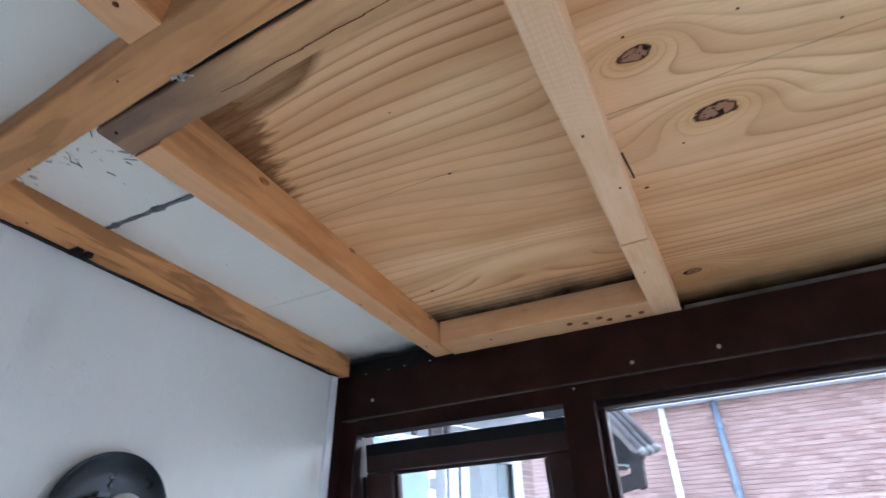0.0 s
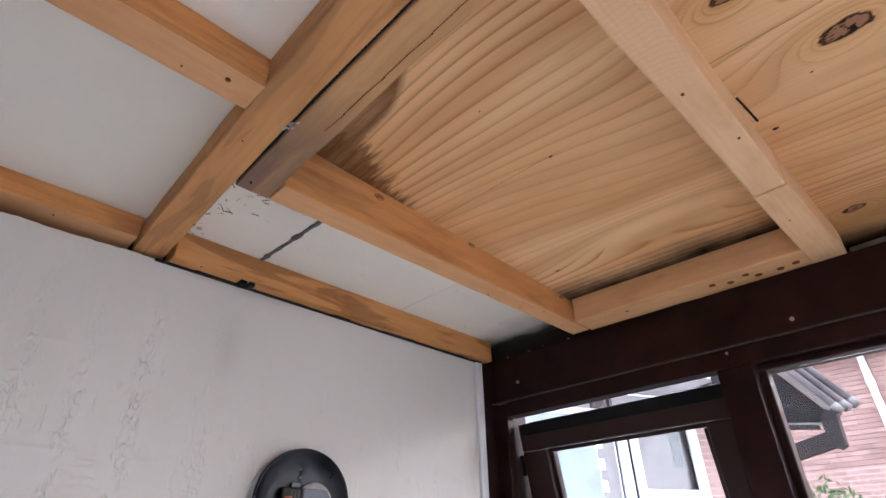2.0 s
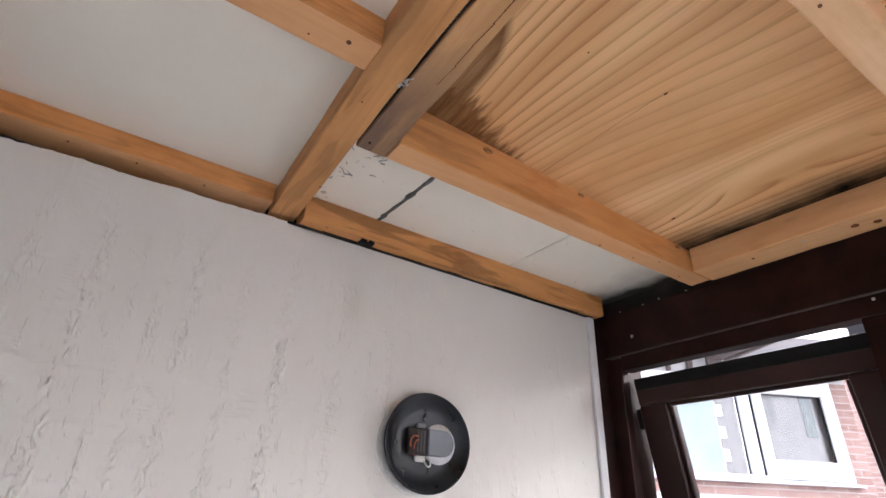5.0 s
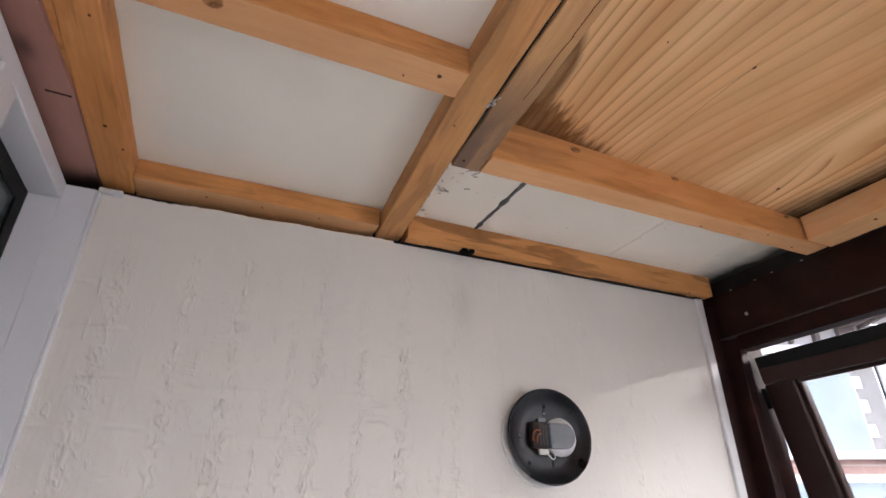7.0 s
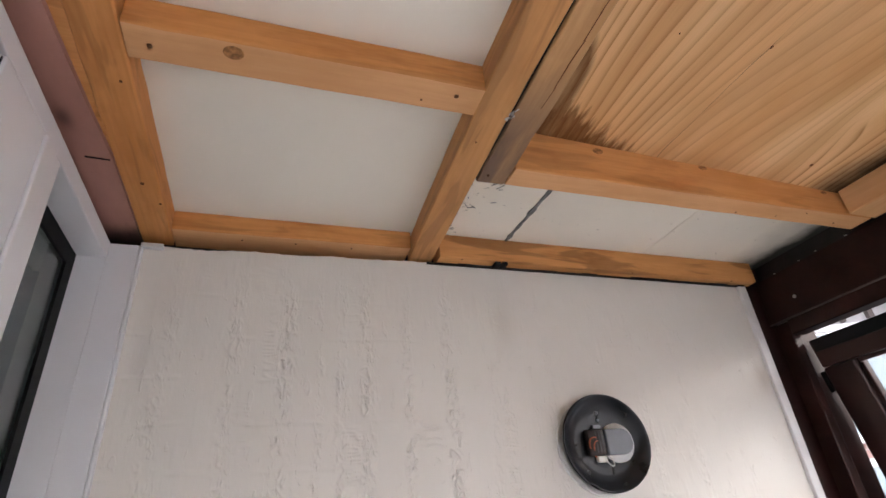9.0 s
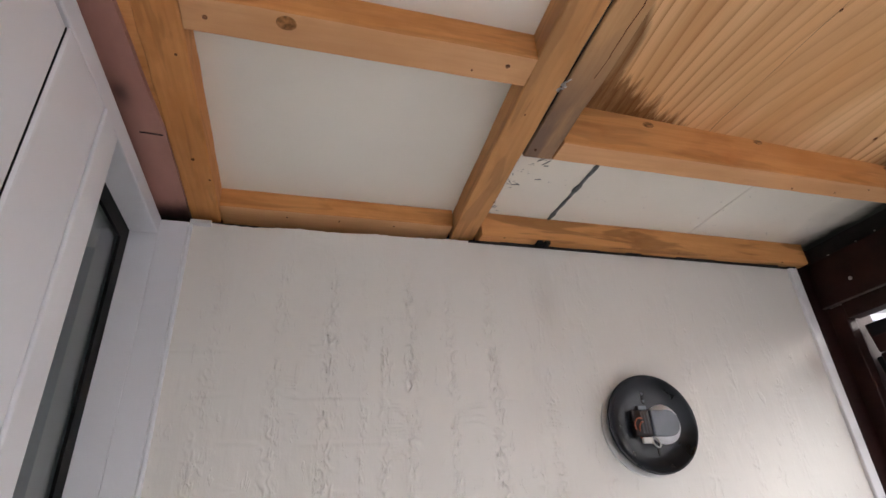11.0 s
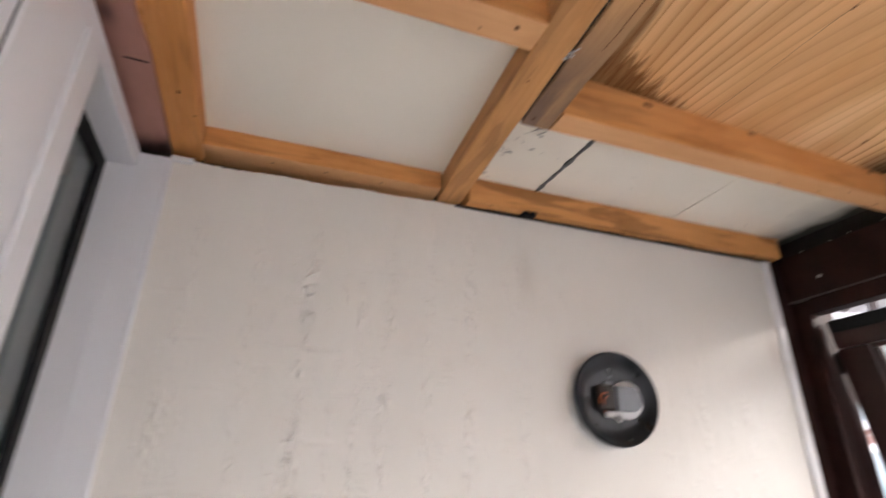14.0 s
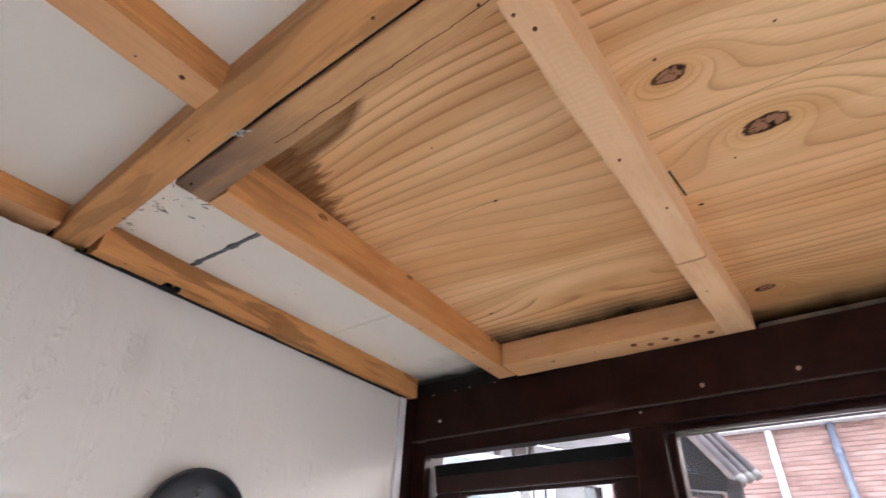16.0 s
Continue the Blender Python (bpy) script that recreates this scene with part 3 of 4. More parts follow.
def textured_wall():
    """The painted brick wall: upright ropes of old render show through the paint."""
    nx, nz, z0 = 1100, 560, 1.42
    x = np.linspace(0.0, 1.452, nx)
    v = np.linspace(0, 1, nz)
    X, V = np.meshgrid(x, v)
    ragged = 0.0011 * lattice(x * 95, x * 0 + 3, 5) + 0.0022 * lattice(x * 13, x * 0 + 8, 6)
    Z = z0 + V * (wall_top(X) + ragged[None, :] * np.clip((V - 0.97) / 0.03, 0, 1) - z0)
    ropes = np.zeros_like(X)
    for c, s, w in ((0.116, 0.6, 0.012), (0.225, 0.8, 0.010), (0.312, 1.25, 0.014), (0.37, 0.45, 0.007), (0.412, 0.8, 0.009), (0.457, 1.1, 0.012),
                    (0.533, 0.8, 0.010), (0.618, 1.2, 0.012), (0.70, 0.4, 0.009), (0.725, 0.55, 0.011), (0.83, 0.35, 0.012), (1.05, 0.25, 0.013), (1.16, 0.3, 0.012), (1.28, 0.25, 0.012)):
        wave = c + 0.006 * lattice(Z * 6 + 9 * c, Z * 0 + 40 * c, 11)
        ropes += s * np.exp(-((X - wave) / w) ** 2)
    fade = np.clip((2.19 - Z) / 0.18, 0.12, 1.0)
    ridge = np.clip(1 - 2.4 * np.abs(lattice(X * 165 + 1.2 * lattice(X * 40, Z * 60, 3), Z * 62, 21)), 0, 1)
    cut = np.clip(lattice(X * 75, Z * 60, 22) * 2 + 0.75, 0, 1)
    H = 0.0030 * np.clip(ropes, 0, 1.4) * ridge * cut * fade
    course = np.exp(-(((Z + 0.004 * lattice(X * 12, Z * 3, 31)) % 0.075 - 0.037) / 0.0035) ** 2) * np.clip(lattice(X * 17, Z * 13, 32) * 2.2 - 0.35, 0, 1)
    H += 0.0014 * course * fade * np.clip(1.25 - X, 0.15, 1)
    # short rungs of render between some of the ropes
    rungs = sum(np.clip(1.3 - np.abs(X - c) / w, 0, 1) for c, w in ((0.268, 0.030), (0.435, 0.016), (0.575, 0.030), (0.73, 0.014), (0.165, 0.014)))
    tick = np.clip(1 - 3.2 * np.abs(lattice(X * 26, Z * 150 + 0.8 * lattice(X * 50, Z * 9, 8), 51)), 0, 1) * np.clip(lattice(X * 24, Z * 17, 52) * 2.6 - 0.2, 0, 1)
    H += 0.0019 * np.clip(rungs, 0, 1) * tick * fade
    H += 0.0006 * lattice(X * 9, Z * 9, 41) + 0.0004 * lattice(X * 42, Z * 30, 42)
    H += 0.0006 * np.clip(lattice(X * 90, Z * 30, 43) - 0.3, 0, 1)
    co = np.stack([X, -H, Z], -1).reshape(-1, 3)
    idx = np.arange(nx * nz).reshape(nz, nx)
    quads = np.stack([idx[:-1, :-1], idx[:-1, 1:], idx[1:, 1:], idx[1:, :-1]], -1).reshape(-1, 4)
    k = len(co)
    ta, tb = wall_top(0), wall_top(1.452)
    block = [(-0.1, 0.004, 0), (1.5, 0.004, 0), (1.5, 0.13, 0), (-0.1, 0.13, 0), (-0.1, 0.004, ta - 0.004), (1.5, 0.004, tb - 0.004), (1.5, 0.13, tb - 0.004), (-0.1, 0.13, ta - 0.004)]
    low = [(0, 0, 0), (1.452, 0, 0), (1.452, 0, z0), (0, 0, z0)]
    faces = quads.tolist() + [[k + i for i in f] for f in ((0, 1, 2, 3), (4, 5, 6, 7), (0, 1, 5, 4), (1, 2, 6, 5), (2, 3, 7, 6), (3, 0, 4, 7), (8, 9, 10, 11))]
    me = bpy.data.meshes.new("wall_north")
    me.from_pydata(co.tolist() + block + low, [], faces)
    me.materials.append(WALL)
    for p in me.polygons:
        p.use_smooth = p.index < len(quads)
    return tagged(new("wall_north", me), "off-white painted brick wall with rough upright ridges", "wall", kind="structure")


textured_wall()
# sheet added behind the battens, coloured as the shade there
tagged(finish("wall_shade_sheet", boxed((-0.1, 0.043, 2.215), (1.5, 0.13, 2.42), 0.0), VOID), "dark sheet for the shade above the wall behind the battens", "wall", kind="structure")
tagged(finish("floor", boxed((-0.1, -2.3, -0.1), (1.6, 0.13, 0.0), 0.0), FLOOR), "grey tiled porch floor", "floor", kind="structure")
tagged(finish("ceiling", boxed((-0.25, -2.35, 2.375), (1.75, 0.13, 2.43), 0.0), VOID), "roof deck above the boards", "ceiling", kind="structure")

# boards under the roof deck
ply = thing("plywood_panel", (0, 0, 0), "knotty softwood plywood sheet with damp stains and black mould", "plywood")
ply.matrix_basis = pose(0, 0, ply_z(0), 0, PLY_TILT, 0)
part("sheet", boxed((0.6055, -2.3, 0.0), (1.604, -0.312, 0.018), 0.001), PLY, ply)
slit = part("slit", boxed((-0.034, -0.0016, 0), (0.034, 0.0016, 0.0015), 0.0006), VOID, ply, "dark slot cut through the ply")
slit.matrix_basis = pose(1.066, -0.8545, -0.001, 0, 0, -5)
for x, y, r in ((0.953, -0.598, 0.0045), (1.133, -0.871, 0.006), (0.835, -0.896, 0.0035), (0.859, -1.022, 0.003), (0.928, -1.13, 0.003), (1.055, -0.938, 0.003),
                (1.297, -0.842, 0.003), (1.267, -0.394, 0.006), (0.803, -0.58, 0.0022)):
    bm = bmesh.new()
    disc(bm, pose(x, y, 0), r * 0.72, 0.0015, 9)
    bmesh.ops.scale(bm, vec=(0.6, 1.0, 1.0), verts=bm.verts, space=Matrix.Translation((-x, -y, 0)))
    part("nail", bm, RUST, ply)
tagged(finish("ceiling_board", boxed((0.06, -2.3, BRD), (0.56, 0.02, BRD + 0.025), 0.001), BOARD),
       "white-faced insulation board between the battens", "ceiling board", "ceiling boards")
for x0, x1 in ((0.562, 0.766), (0.770, 1.1275), (1.1295, 1.60)):
    tagged(finish("ceiling_board", boxed((x0, -0.31, BRD), (x1, 0.02, BRD + 0.025), 0.0008), BOARD),
           "white strip of insulation board with black mould and specks", "ceiling board", "ceiling boards")
joint = thing("sealant_joint", (0.768, -0.13, BRD), "uneven grey sealant bead across the white board", "sealant", turn=2.0)
bm = bmesh.new()
rj = random.Random(4)
prev = None
for i in range(31):
    yy = -0.16 + 0.32 * i / 30
    w = 0.0032 + 0.0022 * rj.random() + (0.004 if i in (12, 13, 22) else 0)
    ring = [bm.verts.new((dx * w + 0.0015 * rj.uniform(-1, 1), yy, dz)) for dx, dz in ((-1, 0.001), (-0.6, -0.0022), (0.6, -0.0022), (1, 0.001))]
    if prev:
        for j in range(3):
            bm.faces.new((prev[j], prev[j + 1], ring[j + 1], ring[j]))
    prev = ring
part("bead", bm, SEALANT, joint)

# ---- battens ----
N3 = 0.0036
KNOT = paint("pine_knot", (0.42, 0.19, 0.065), 0.55, 0.35, 120.0, 0.3, 400.0, spec=0.25)


def knots(root, spots):
    """Knots showing in a batten's faces: (along, across, up, half length, half width, degrees about its length)."""
    for u, v, w, a, b, turn in spots:
        bm = bmesh.new()
        disc(bm, Matrix.Diagonal((a, b, 1, 1)), 1.0, 0.0012, 18)
        part("knot", bm, KNOT, root).matrix_basis = pose(u, v, w, turn, 0, 0)


HI = 2.3375                                   # tops of the battens that carry the ply
LOW = BRD - 0.0005                            # tops of those under the white boards
batten((0.0690, 0.026), (0.0660, -2.25), 0.052, 0.052, LOW - BOT, PINE, "wide orange pine batten beside the pink timber",
       nails=((0.20, 0.002, N3 + 0.001, RUST), (0.145, 0.021, 0.003, RUST), (0.42, 0.012, 0.003, RUST)), seed=1, top=LOW)
wedge = thing("packing_strip", (0, 0, 2.2515), "thin orange timber wedge beside the wide batten", "packing strip")
part("timber", prism([(0.0424, -0.235), (0.0424, -1.25), (0.004, -1.25), (0.0285, -0.46), (0.036, -0.32)], 0.0, 0.036), PINE_MID, wedge)
cross = batten((0.0955, -0.4615), (0.531, -0.4605), 0.053, 0.053, LOW - BOT, PINE, "orange pine batten with a round knot between two joists",
       nails=((0.026, 0.002, N3 + 0.001, RUST), (0.400, -0.005, N3 + 0.0015, RUST), (0.355, 0.012, 0.002, RUST)), seed=2, face=PINE_LIT, top=LOW)
knots(cross, ((0.117, -0.010, 0.0, 0.012, 0.010, 0),))
batten((0.096, 0.0055), (0.545, 0.005), 0.071, 0.071, LOW - 2.254, PINE, "orange pine batten along the top of the white wall",
       nails=((0.12, -0.012, 0.0025, RUST), (0.22, -0.014, 0.003, RUST), (0.33, -0.013, 0.0025, RUST)), seed=3, face=PINE_LIT, top=LOW)
batten((0.5763, 0.018), (0.5285, -2.25), 0.0515, 0.053, 0.0437, PINE_BROWN, "brown pine joist along the edge of the plywood",
       nails=((0.16, 0.021, 0.003, RUST), (0.40, -0.012, 0.002, RUST), (0.71, 0.004, 0.003, RUST)), seed=4, mid=(0.52, -0.0098, 0.0512), top=LOW)
batten((0.6195, -0.285), (0.583, -2.25), 0.051, 0.048, HI - BOT - 0.001, PINE_GREY, "pine joist with a grey water-stained end beside the plywood", rough=0.0012,
       nails=((0.02, -0.012, 0.003, RUST), (0.50, 0.004, 0.003, RUST)), seed=5, mid=(0.315, -0.0042, 0.049), top=HI)
crack = thing("timber_crack", (0.622, -0.47, 2.2476), "fine dark drying crack along the grey joist", "crack")
for i in range(9):
    part("split", boxed((-0.0004, -0.042, 0.0), (0.0004, 0.0, 0.001), 0.0001, 1), RUST, crack).matrix_basis = pose(-0.0008 * i + 0.0008 * (i % 2), -0.04 * i, 0, 0, 0, 1.5 - 3 * (i % 2))
# a dark solid draws the shaded gap between the joists
seam = thing("joist_gap_shade", (0, 0, 0), "dark strip for the shade between the brown and the grey joist", "gap")
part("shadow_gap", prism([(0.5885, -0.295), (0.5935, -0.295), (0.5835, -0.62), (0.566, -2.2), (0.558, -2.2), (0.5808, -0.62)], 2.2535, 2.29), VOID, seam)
under = batten((0.6462, -0.310), (1.478, -0.309), 0.048, 0.049, HI - BOT, PINE_MID, "dark orange resin-stained pine batten under the plywood",
       nails=((0.50, 0.015, 0.0025, RUST), (0.60, 0.01, 0.0022, RUST), (0.66, -0.012, 0.0022, RUST), (0.76, 0.008, 0.0022, RUST)), seed=6, face=PINE_LIT, top=HI)
knots(under, ((0.172, -0.0242, 0.066, 0.011, 0.006, 90), (0.408, -0.0242, 0.066, 0.010, 0.006, 90), (0.72, -0.0244, 0.05, 0.008, 0.004, 90), (0.015, -0.0242, 0.055, 0.007, 0.010, 90)))
batten((0.607, -0.0095), (1.464, -0.0075), 0.050, 0.048, LOW - 2.238, PINE_DARK, "dark resin-streaked pine batten along the wall top",
       nails=((0.05, -0.02, 0.003, RUST), (0.48, -0.021, 0.0028, RUST), (0.78, -0.02, 0.003, RUST)), seed=7, top=LOW)
batten((0.622, -0.821), (1.178, -0.828), 0.047, 0.047, HI - BOT, PINE_SAWN, "pale rough-sawn pine batten under the plywood", rough=0.001,
       nails=((0.02, 0.014, 0.003, RUST), (0.045, 0.004, 0.004, RUST), (0.27, 0.006, 0.0035, RUST), (0.40, -0.012, 0.003, RUST)), seed=8, top=HI)
batten((1.1785, -0.828), (1.512, -0.838), 0.049, 0.054, 0.0725, PINE_PALE, "short pale pine batten butted against the rough one", rough=0.0004, nails=((0.11, 0.006, 0.002, RUST),), seed=9, top=2.318)
batten((1.4445, -0.338), (1.4595, -0.813), 0.080, 0.078, 0.0555, PINE_WARM, "pale pine batten with a row of screw holes above the window",
       nails=tuple((u, v, 0.0105, HOLE) for u, v in ((0.30, -0.006), (0.332, 0.006), (0.365, -0.008), (0.384, 0.010), (0.423, 0.012), (0.451, 0.006))) + ((0.115, -0.008, 0.0045, RUST), (0.215, -0.01, 0.004, STEEL)), seed=10)

# dark strips under the batten draw the shadow line along the wall top
filler = thing("wall_gap_shade", (0, 0, 0), "dark ragged strips for the shade between the wall top and the battens", "gap", kind="structure")
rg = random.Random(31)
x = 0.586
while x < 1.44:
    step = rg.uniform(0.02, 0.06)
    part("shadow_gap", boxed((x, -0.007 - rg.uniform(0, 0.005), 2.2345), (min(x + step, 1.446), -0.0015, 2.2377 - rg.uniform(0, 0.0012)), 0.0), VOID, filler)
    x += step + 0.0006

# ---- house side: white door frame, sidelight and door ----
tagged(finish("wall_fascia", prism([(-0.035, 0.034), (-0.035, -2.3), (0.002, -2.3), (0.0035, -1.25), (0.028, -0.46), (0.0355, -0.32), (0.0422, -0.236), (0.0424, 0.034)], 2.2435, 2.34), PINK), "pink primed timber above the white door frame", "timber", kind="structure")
tagged(finish("wall_house", boxed((-0.16, -2.3, 2.227), (-0.0355, 0.13, 2.40), 0.0), WALL), "painted wall above the door", "wall", kind="structure")
door = thing("door_1", (0, 0, 0), "white plastic door frame with a narrow glazed sidelight", "door", kind="structure")
part("head", boxed((-0.07, -2.28, 2.196), (0.0, -0.0005, 2.2262), 0.0025), UPVC, door)
part("corner_post", boxed((-0.07, -0.012, 0.0), (0.0, -0.0008, 2.1955), 0.0008), UPVC, door)
part("mullion", boxed((-0.07, -0.464, 0.0), (0.0008, -0.278, 2.1955), 0.006, 3), UPVC, door)
part("mullion_bead", boxed((0.0008, -0.345, 0.0), (0.006, -0.312, 2.190), 0.003, 3), UPVC, door)
part("door_leaf", boxed((-0.06, -1.30, 0.01), (-0.003, -0.4664, 2.190), 0.0015, 2), UPVC, door)
part("leaf_gap", boxed((-0.05, -0.4662, 0.01), (-0.0025, -0.4642, 2.19), 0.0), RUBBER, door)
part("far_post", boxed((-0.07, -1.39, 0.0), (0.0, -1.306, 2.1955), 0.004), UPVC, door)
part("far_panel", boxed((-0.07, -2.28, 0.0), (-0.01, -1.391, 2.1955), 0.004), UPVC, door)
g = bmesh.new()
box(g, (-0.050, -0.045, 0.05), (-0.045, -0.0125, 2.1955))
part("gasket", g, RUBBER, door, "black glazing gasket")
part("gasket", boxed((-0.050, -0.277, 2.166), (-0.045, -0.0455, 2.1955), 0.0), RUBBER, door, "black glazing gasket")
gl = part("glass", boxed((-0.056, -0.2775, 0.05), (-0.0502, -0.0125, 2.1955), 0.0), HOUSE_GLASS, door, "dark reflective glass")
gl.visible_shadow = False
room = thing("hallway", (0, 0, 0), "dim hallway behind the sidelight glass", "room", kind="structure")
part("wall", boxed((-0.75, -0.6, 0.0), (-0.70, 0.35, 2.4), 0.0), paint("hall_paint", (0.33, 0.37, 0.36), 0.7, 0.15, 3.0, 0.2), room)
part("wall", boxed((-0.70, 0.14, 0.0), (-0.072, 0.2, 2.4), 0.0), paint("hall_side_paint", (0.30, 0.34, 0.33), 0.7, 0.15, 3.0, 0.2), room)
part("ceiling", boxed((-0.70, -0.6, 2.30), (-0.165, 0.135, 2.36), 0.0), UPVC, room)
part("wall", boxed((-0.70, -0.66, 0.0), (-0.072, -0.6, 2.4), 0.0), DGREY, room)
# trim where the frame meets the wall
trim = thing("wall_trim", (0, 0, 0), "white quadrant trim between door frame and wall", "trim", kind="structure")
part("strip", boxed((0.0002, -0.0118, 0.0), (0.046, 0.003, 2.2235), 0.0008, 1), UPVC, trim)
part("bead", boxed((0.0462, -0.0112, 0.0), (0.052, 0.002, 2.221), 0.004, 3), UPVC, trim)
part("top_chip", boxed((0.047, -0.010, 2.2225), (0.084, 0.004, 2.232), 0.002), TRIM, trim)
trim2 = thing("wall_trim", (0, 0, 0), "narrow white bead between wall and brown window frame", "trim", kind="structure")
part("bead", boxed((1.427, -0.0085, 0.0), (1.4515, 0.003, 2.2555), 0.004, 3), TRIM, trim2)

# ---- window side: dark brown timber window ----
win = thing("window_1", (0, 0, 0), "dark brown stained timber window with an open top-hung sash", "window", kind="structure")
part("corner_filler", boxed((1.4525, -0.003, 0.0), (1.60, 0.13, 2.30), 0.002), BROWN, win)
part("jamb", boxed((1.498, -0.0445, 0.0), (1.527, -0.0035, 2.1275), 0.004), BROWN, win)
part("jamb_back", boxed((1.5275, -0.030, 0.0), (1.60, -0.0035, 2.1275), 0.004), BROWN, win)
part("head_fascia", boxed((1.489, -2.28, 2.131), (1.51, -0.0035, 2.2455), 0.003), BROWN, win, "dark brown fascia board with screws")
part("head_rail", boxed((1.4975, -2.28, 2.092), (1.538, -0.045, 2.1303), 0.003), BROWN, win)
part("head_rebate", boxed((1.5385, -2.28, 2.112), (1.575, -0.045, 2.1303), 0.002), BROWN, win)
# thin strip, paler than the boards above and below it
part("edge_bead", boxed((1.4868, -2.28, 2.1285), (1.4974, -0.0035, 2.1308), 0.0008), paint("pale_brown_edge", (0.065, 0.048, 0.042), 0.5, 0.3, 60.0, 0.2), win, "thin pale strip below the fascia")
part("head_core", boxed((1.5105, -2.28, 2.1306), (1.605, -0.0035, 2.236), 0.003), paint("weathered_grey_timber", (0.3, 0.28, 0.26), 0.8, 0.2, 30.0, 0.2), win, "grey weathered top of the frame")
# strip added to show the frame's weathered top edge as if lit
part("top_ledge", boxed((1.515, -2.28, 2.2457), (1.60, -0.87, 2.266), 0.003), paint("lit_grey_ledge", (0.20, 0.19, 0.18), 0.85, 0.3, 12.0, 0.3), win, "grey strip for the lit, weathered top of the frame above the fascia")
part("mullion", boxed((1.4985, -0.652, 0.75), (1.528, -0.584, 2.0915), 0.004), BROWN, win)
part("mullion_back", boxed((1.5285, -0.650, 0.75), (1.575, -0.606, 2.0915), 0.004), BROWN, win)
part("head_bead", boxed((1.515, -2.2, 2.078), (1.565, -0.6525, 2.0915), 0.004), BROWN, win)
part("glazing_bead", boxed((1.52, -0.668, 0.80), (1.556, -0.6525, 2.0775), 0.004), BROWN, win)
# dark block added to keep the space above the frame black
part("head_light_block", boxed((1.512, -0.81, 2.2365), (1.6, -0.0035, 2.3), 0.0), VOID, win)
# board added outside to stop sky light leaking in under the roof
part("eaves_light_block", boxed((1.606, -2.3, 2.205), (1.64, 0.13, 2.374), 0.0), BROWN, win)
part("sill_rail", boxed((1.49, -2.28, 0.70), (1.60, -0.0755, 0.7495), 0.004), BROWN, win)
part("apron", boxed((1.51, -2.28, 0.0), (1.58, -0.0755, 0.6995), 0.002), BROWN, win)
part("mullion", boxed((1.4985, -1.56, 0.75), (1.575, -1.49, 2.0775), 0.004), BROWN, win)
part("end_post", boxed((1.4985, -2.28, 0.75), (1.575, -2.2, 2.0915), 0.004), BROWN, win)
for y0, y1 in ((-1.4895, -0.6685), (-2.1995, -1.5605)):
    p = part("pane", boxed((1.536, y0, 0.75), (1.540, y1, 2.0775), 0.0), GLASS, win, "clear glass")
    p.visible_shadow = False
for y, z in ((-0.096, 2.172), (-0.745, 2.152), (-0.912, 2.154), (-1.25, 2.155), (-1.6, 2.155)):
    bm = bmesh.new()
    disc(bm, pose(1.4885, y, z, 0, 90, 0), 0.0042, 0.003, 12)
    part("screw", bm, STEEL, win)
for y, z in ((-0.614, 2.120),):
    bm = bmesh.new()
    disc(bm, pose(1.4972, y, z, 0, 90, 0), 0.003, 0.003, 10)
    part("screw", bm, STEEL, win)

# the sash hangs open, its lower edge pushed out
sash = thing("window_sash", (1.530, -0.326, 2.074), "open dark brown top-hung window sash with double glazing", "window sash")
sash.matrix_basis = pose(1.530, -0.326, 2.074, 0, -10.5, 0)
part("top_rail", boxed((0.0, -0.252, -0.068), (0.05, 0.275, 0.0), 0.006, 3), SASH, sash)
part("stile", boxed((0.0, 0.199, -1.16), (0.05, 0.275, -0.0685), 0.006, 3), SASH, sash)
part("stile", boxed((0.0, -0.252, -1.16), (0.05, -0.195, -0.0685), 0.006, 3), SASH, sash)
part("bottom_rail", boxed((0.0, -0.1945, -1.16), (0.05, 0.1985, -1.09), 0.006, 3), SASH, sash)
part("top_seal", boxed((-0.005, -0.251, -0.030), (-0.0003, 0.266, -0.001), 0.002), RUBBER, sash, "black rubber seal")
part("glazing_bead", boxed((0.012, -0.1945, -0.0785), (0.03, 0.1985, -0.0685), 0.003), SASH, sash)
part("glazing_bead", boxed((0.012, 0.189, -1.0895), (0.03, 0.1985, -0.079), 0.003), SASH, sash)
part("glazing_bead", boxed((0.012, -0.1945, -1.0895), (0.03, -0.185, -0.079), 0.003), SASH, sash)
p = part("pane", boxed((0.022, -0.1945, -1.0895), (0.026, 0.1985, -0.079), 0.0), GLASS, sash, "clear glass")
p.visible_shadow = False
part("weather_seal", boxed((0.050, -0.256, -0.03), (0.062, 0.272, 0.004), 0.002), RUBBER, sash, "black rubber weather seal")
part("hinge", boxed((0.0, 0.2755, -0.125), (0.045, 0.287, -0.075), 0.003), RUBBER, sash, "black friction hinge")
for s in (0.284, -0.2585):
    part("stay_arm", boxed((0.018, s - 0.002, -0.46), (0.034, s + 0.002, -0.10), 0.001), DGREY, sash, "dark metal friction stay")

# ---- back end of the porch ----
south = thing("wall_south", (0, 0, 0), "off-white painted end wall of the porch with a window", "wall", kind="structure")
part("wall", boxed((-0.1, -2.42, 0.0), (0.0995, -2.2805, 2.40), 0.0), WALL, south)
part("wall", boxed((1.4505, -2.42, 0.0), (1.6, -2.2805, 2.40), 0.0), WALL, south)
part("wall", boxed((0.10, -2.42, 0.0), (1.45, -2.2805, 0.75), 0.0), WALL, south)
part("wall", boxed((0.10, -2.42, 2.08), (1.45, -2.2805, 2.40), 0.0), WALL, south)
win2 = thing("window_2", (0, 0, 0), "brown framed window in the end wall", "window", kind="structure")
part("frame", boxed((0.1005, -2.38, 0.7505), (0.14, -2.32, 2.0795), 0.004), BROWN, win2)
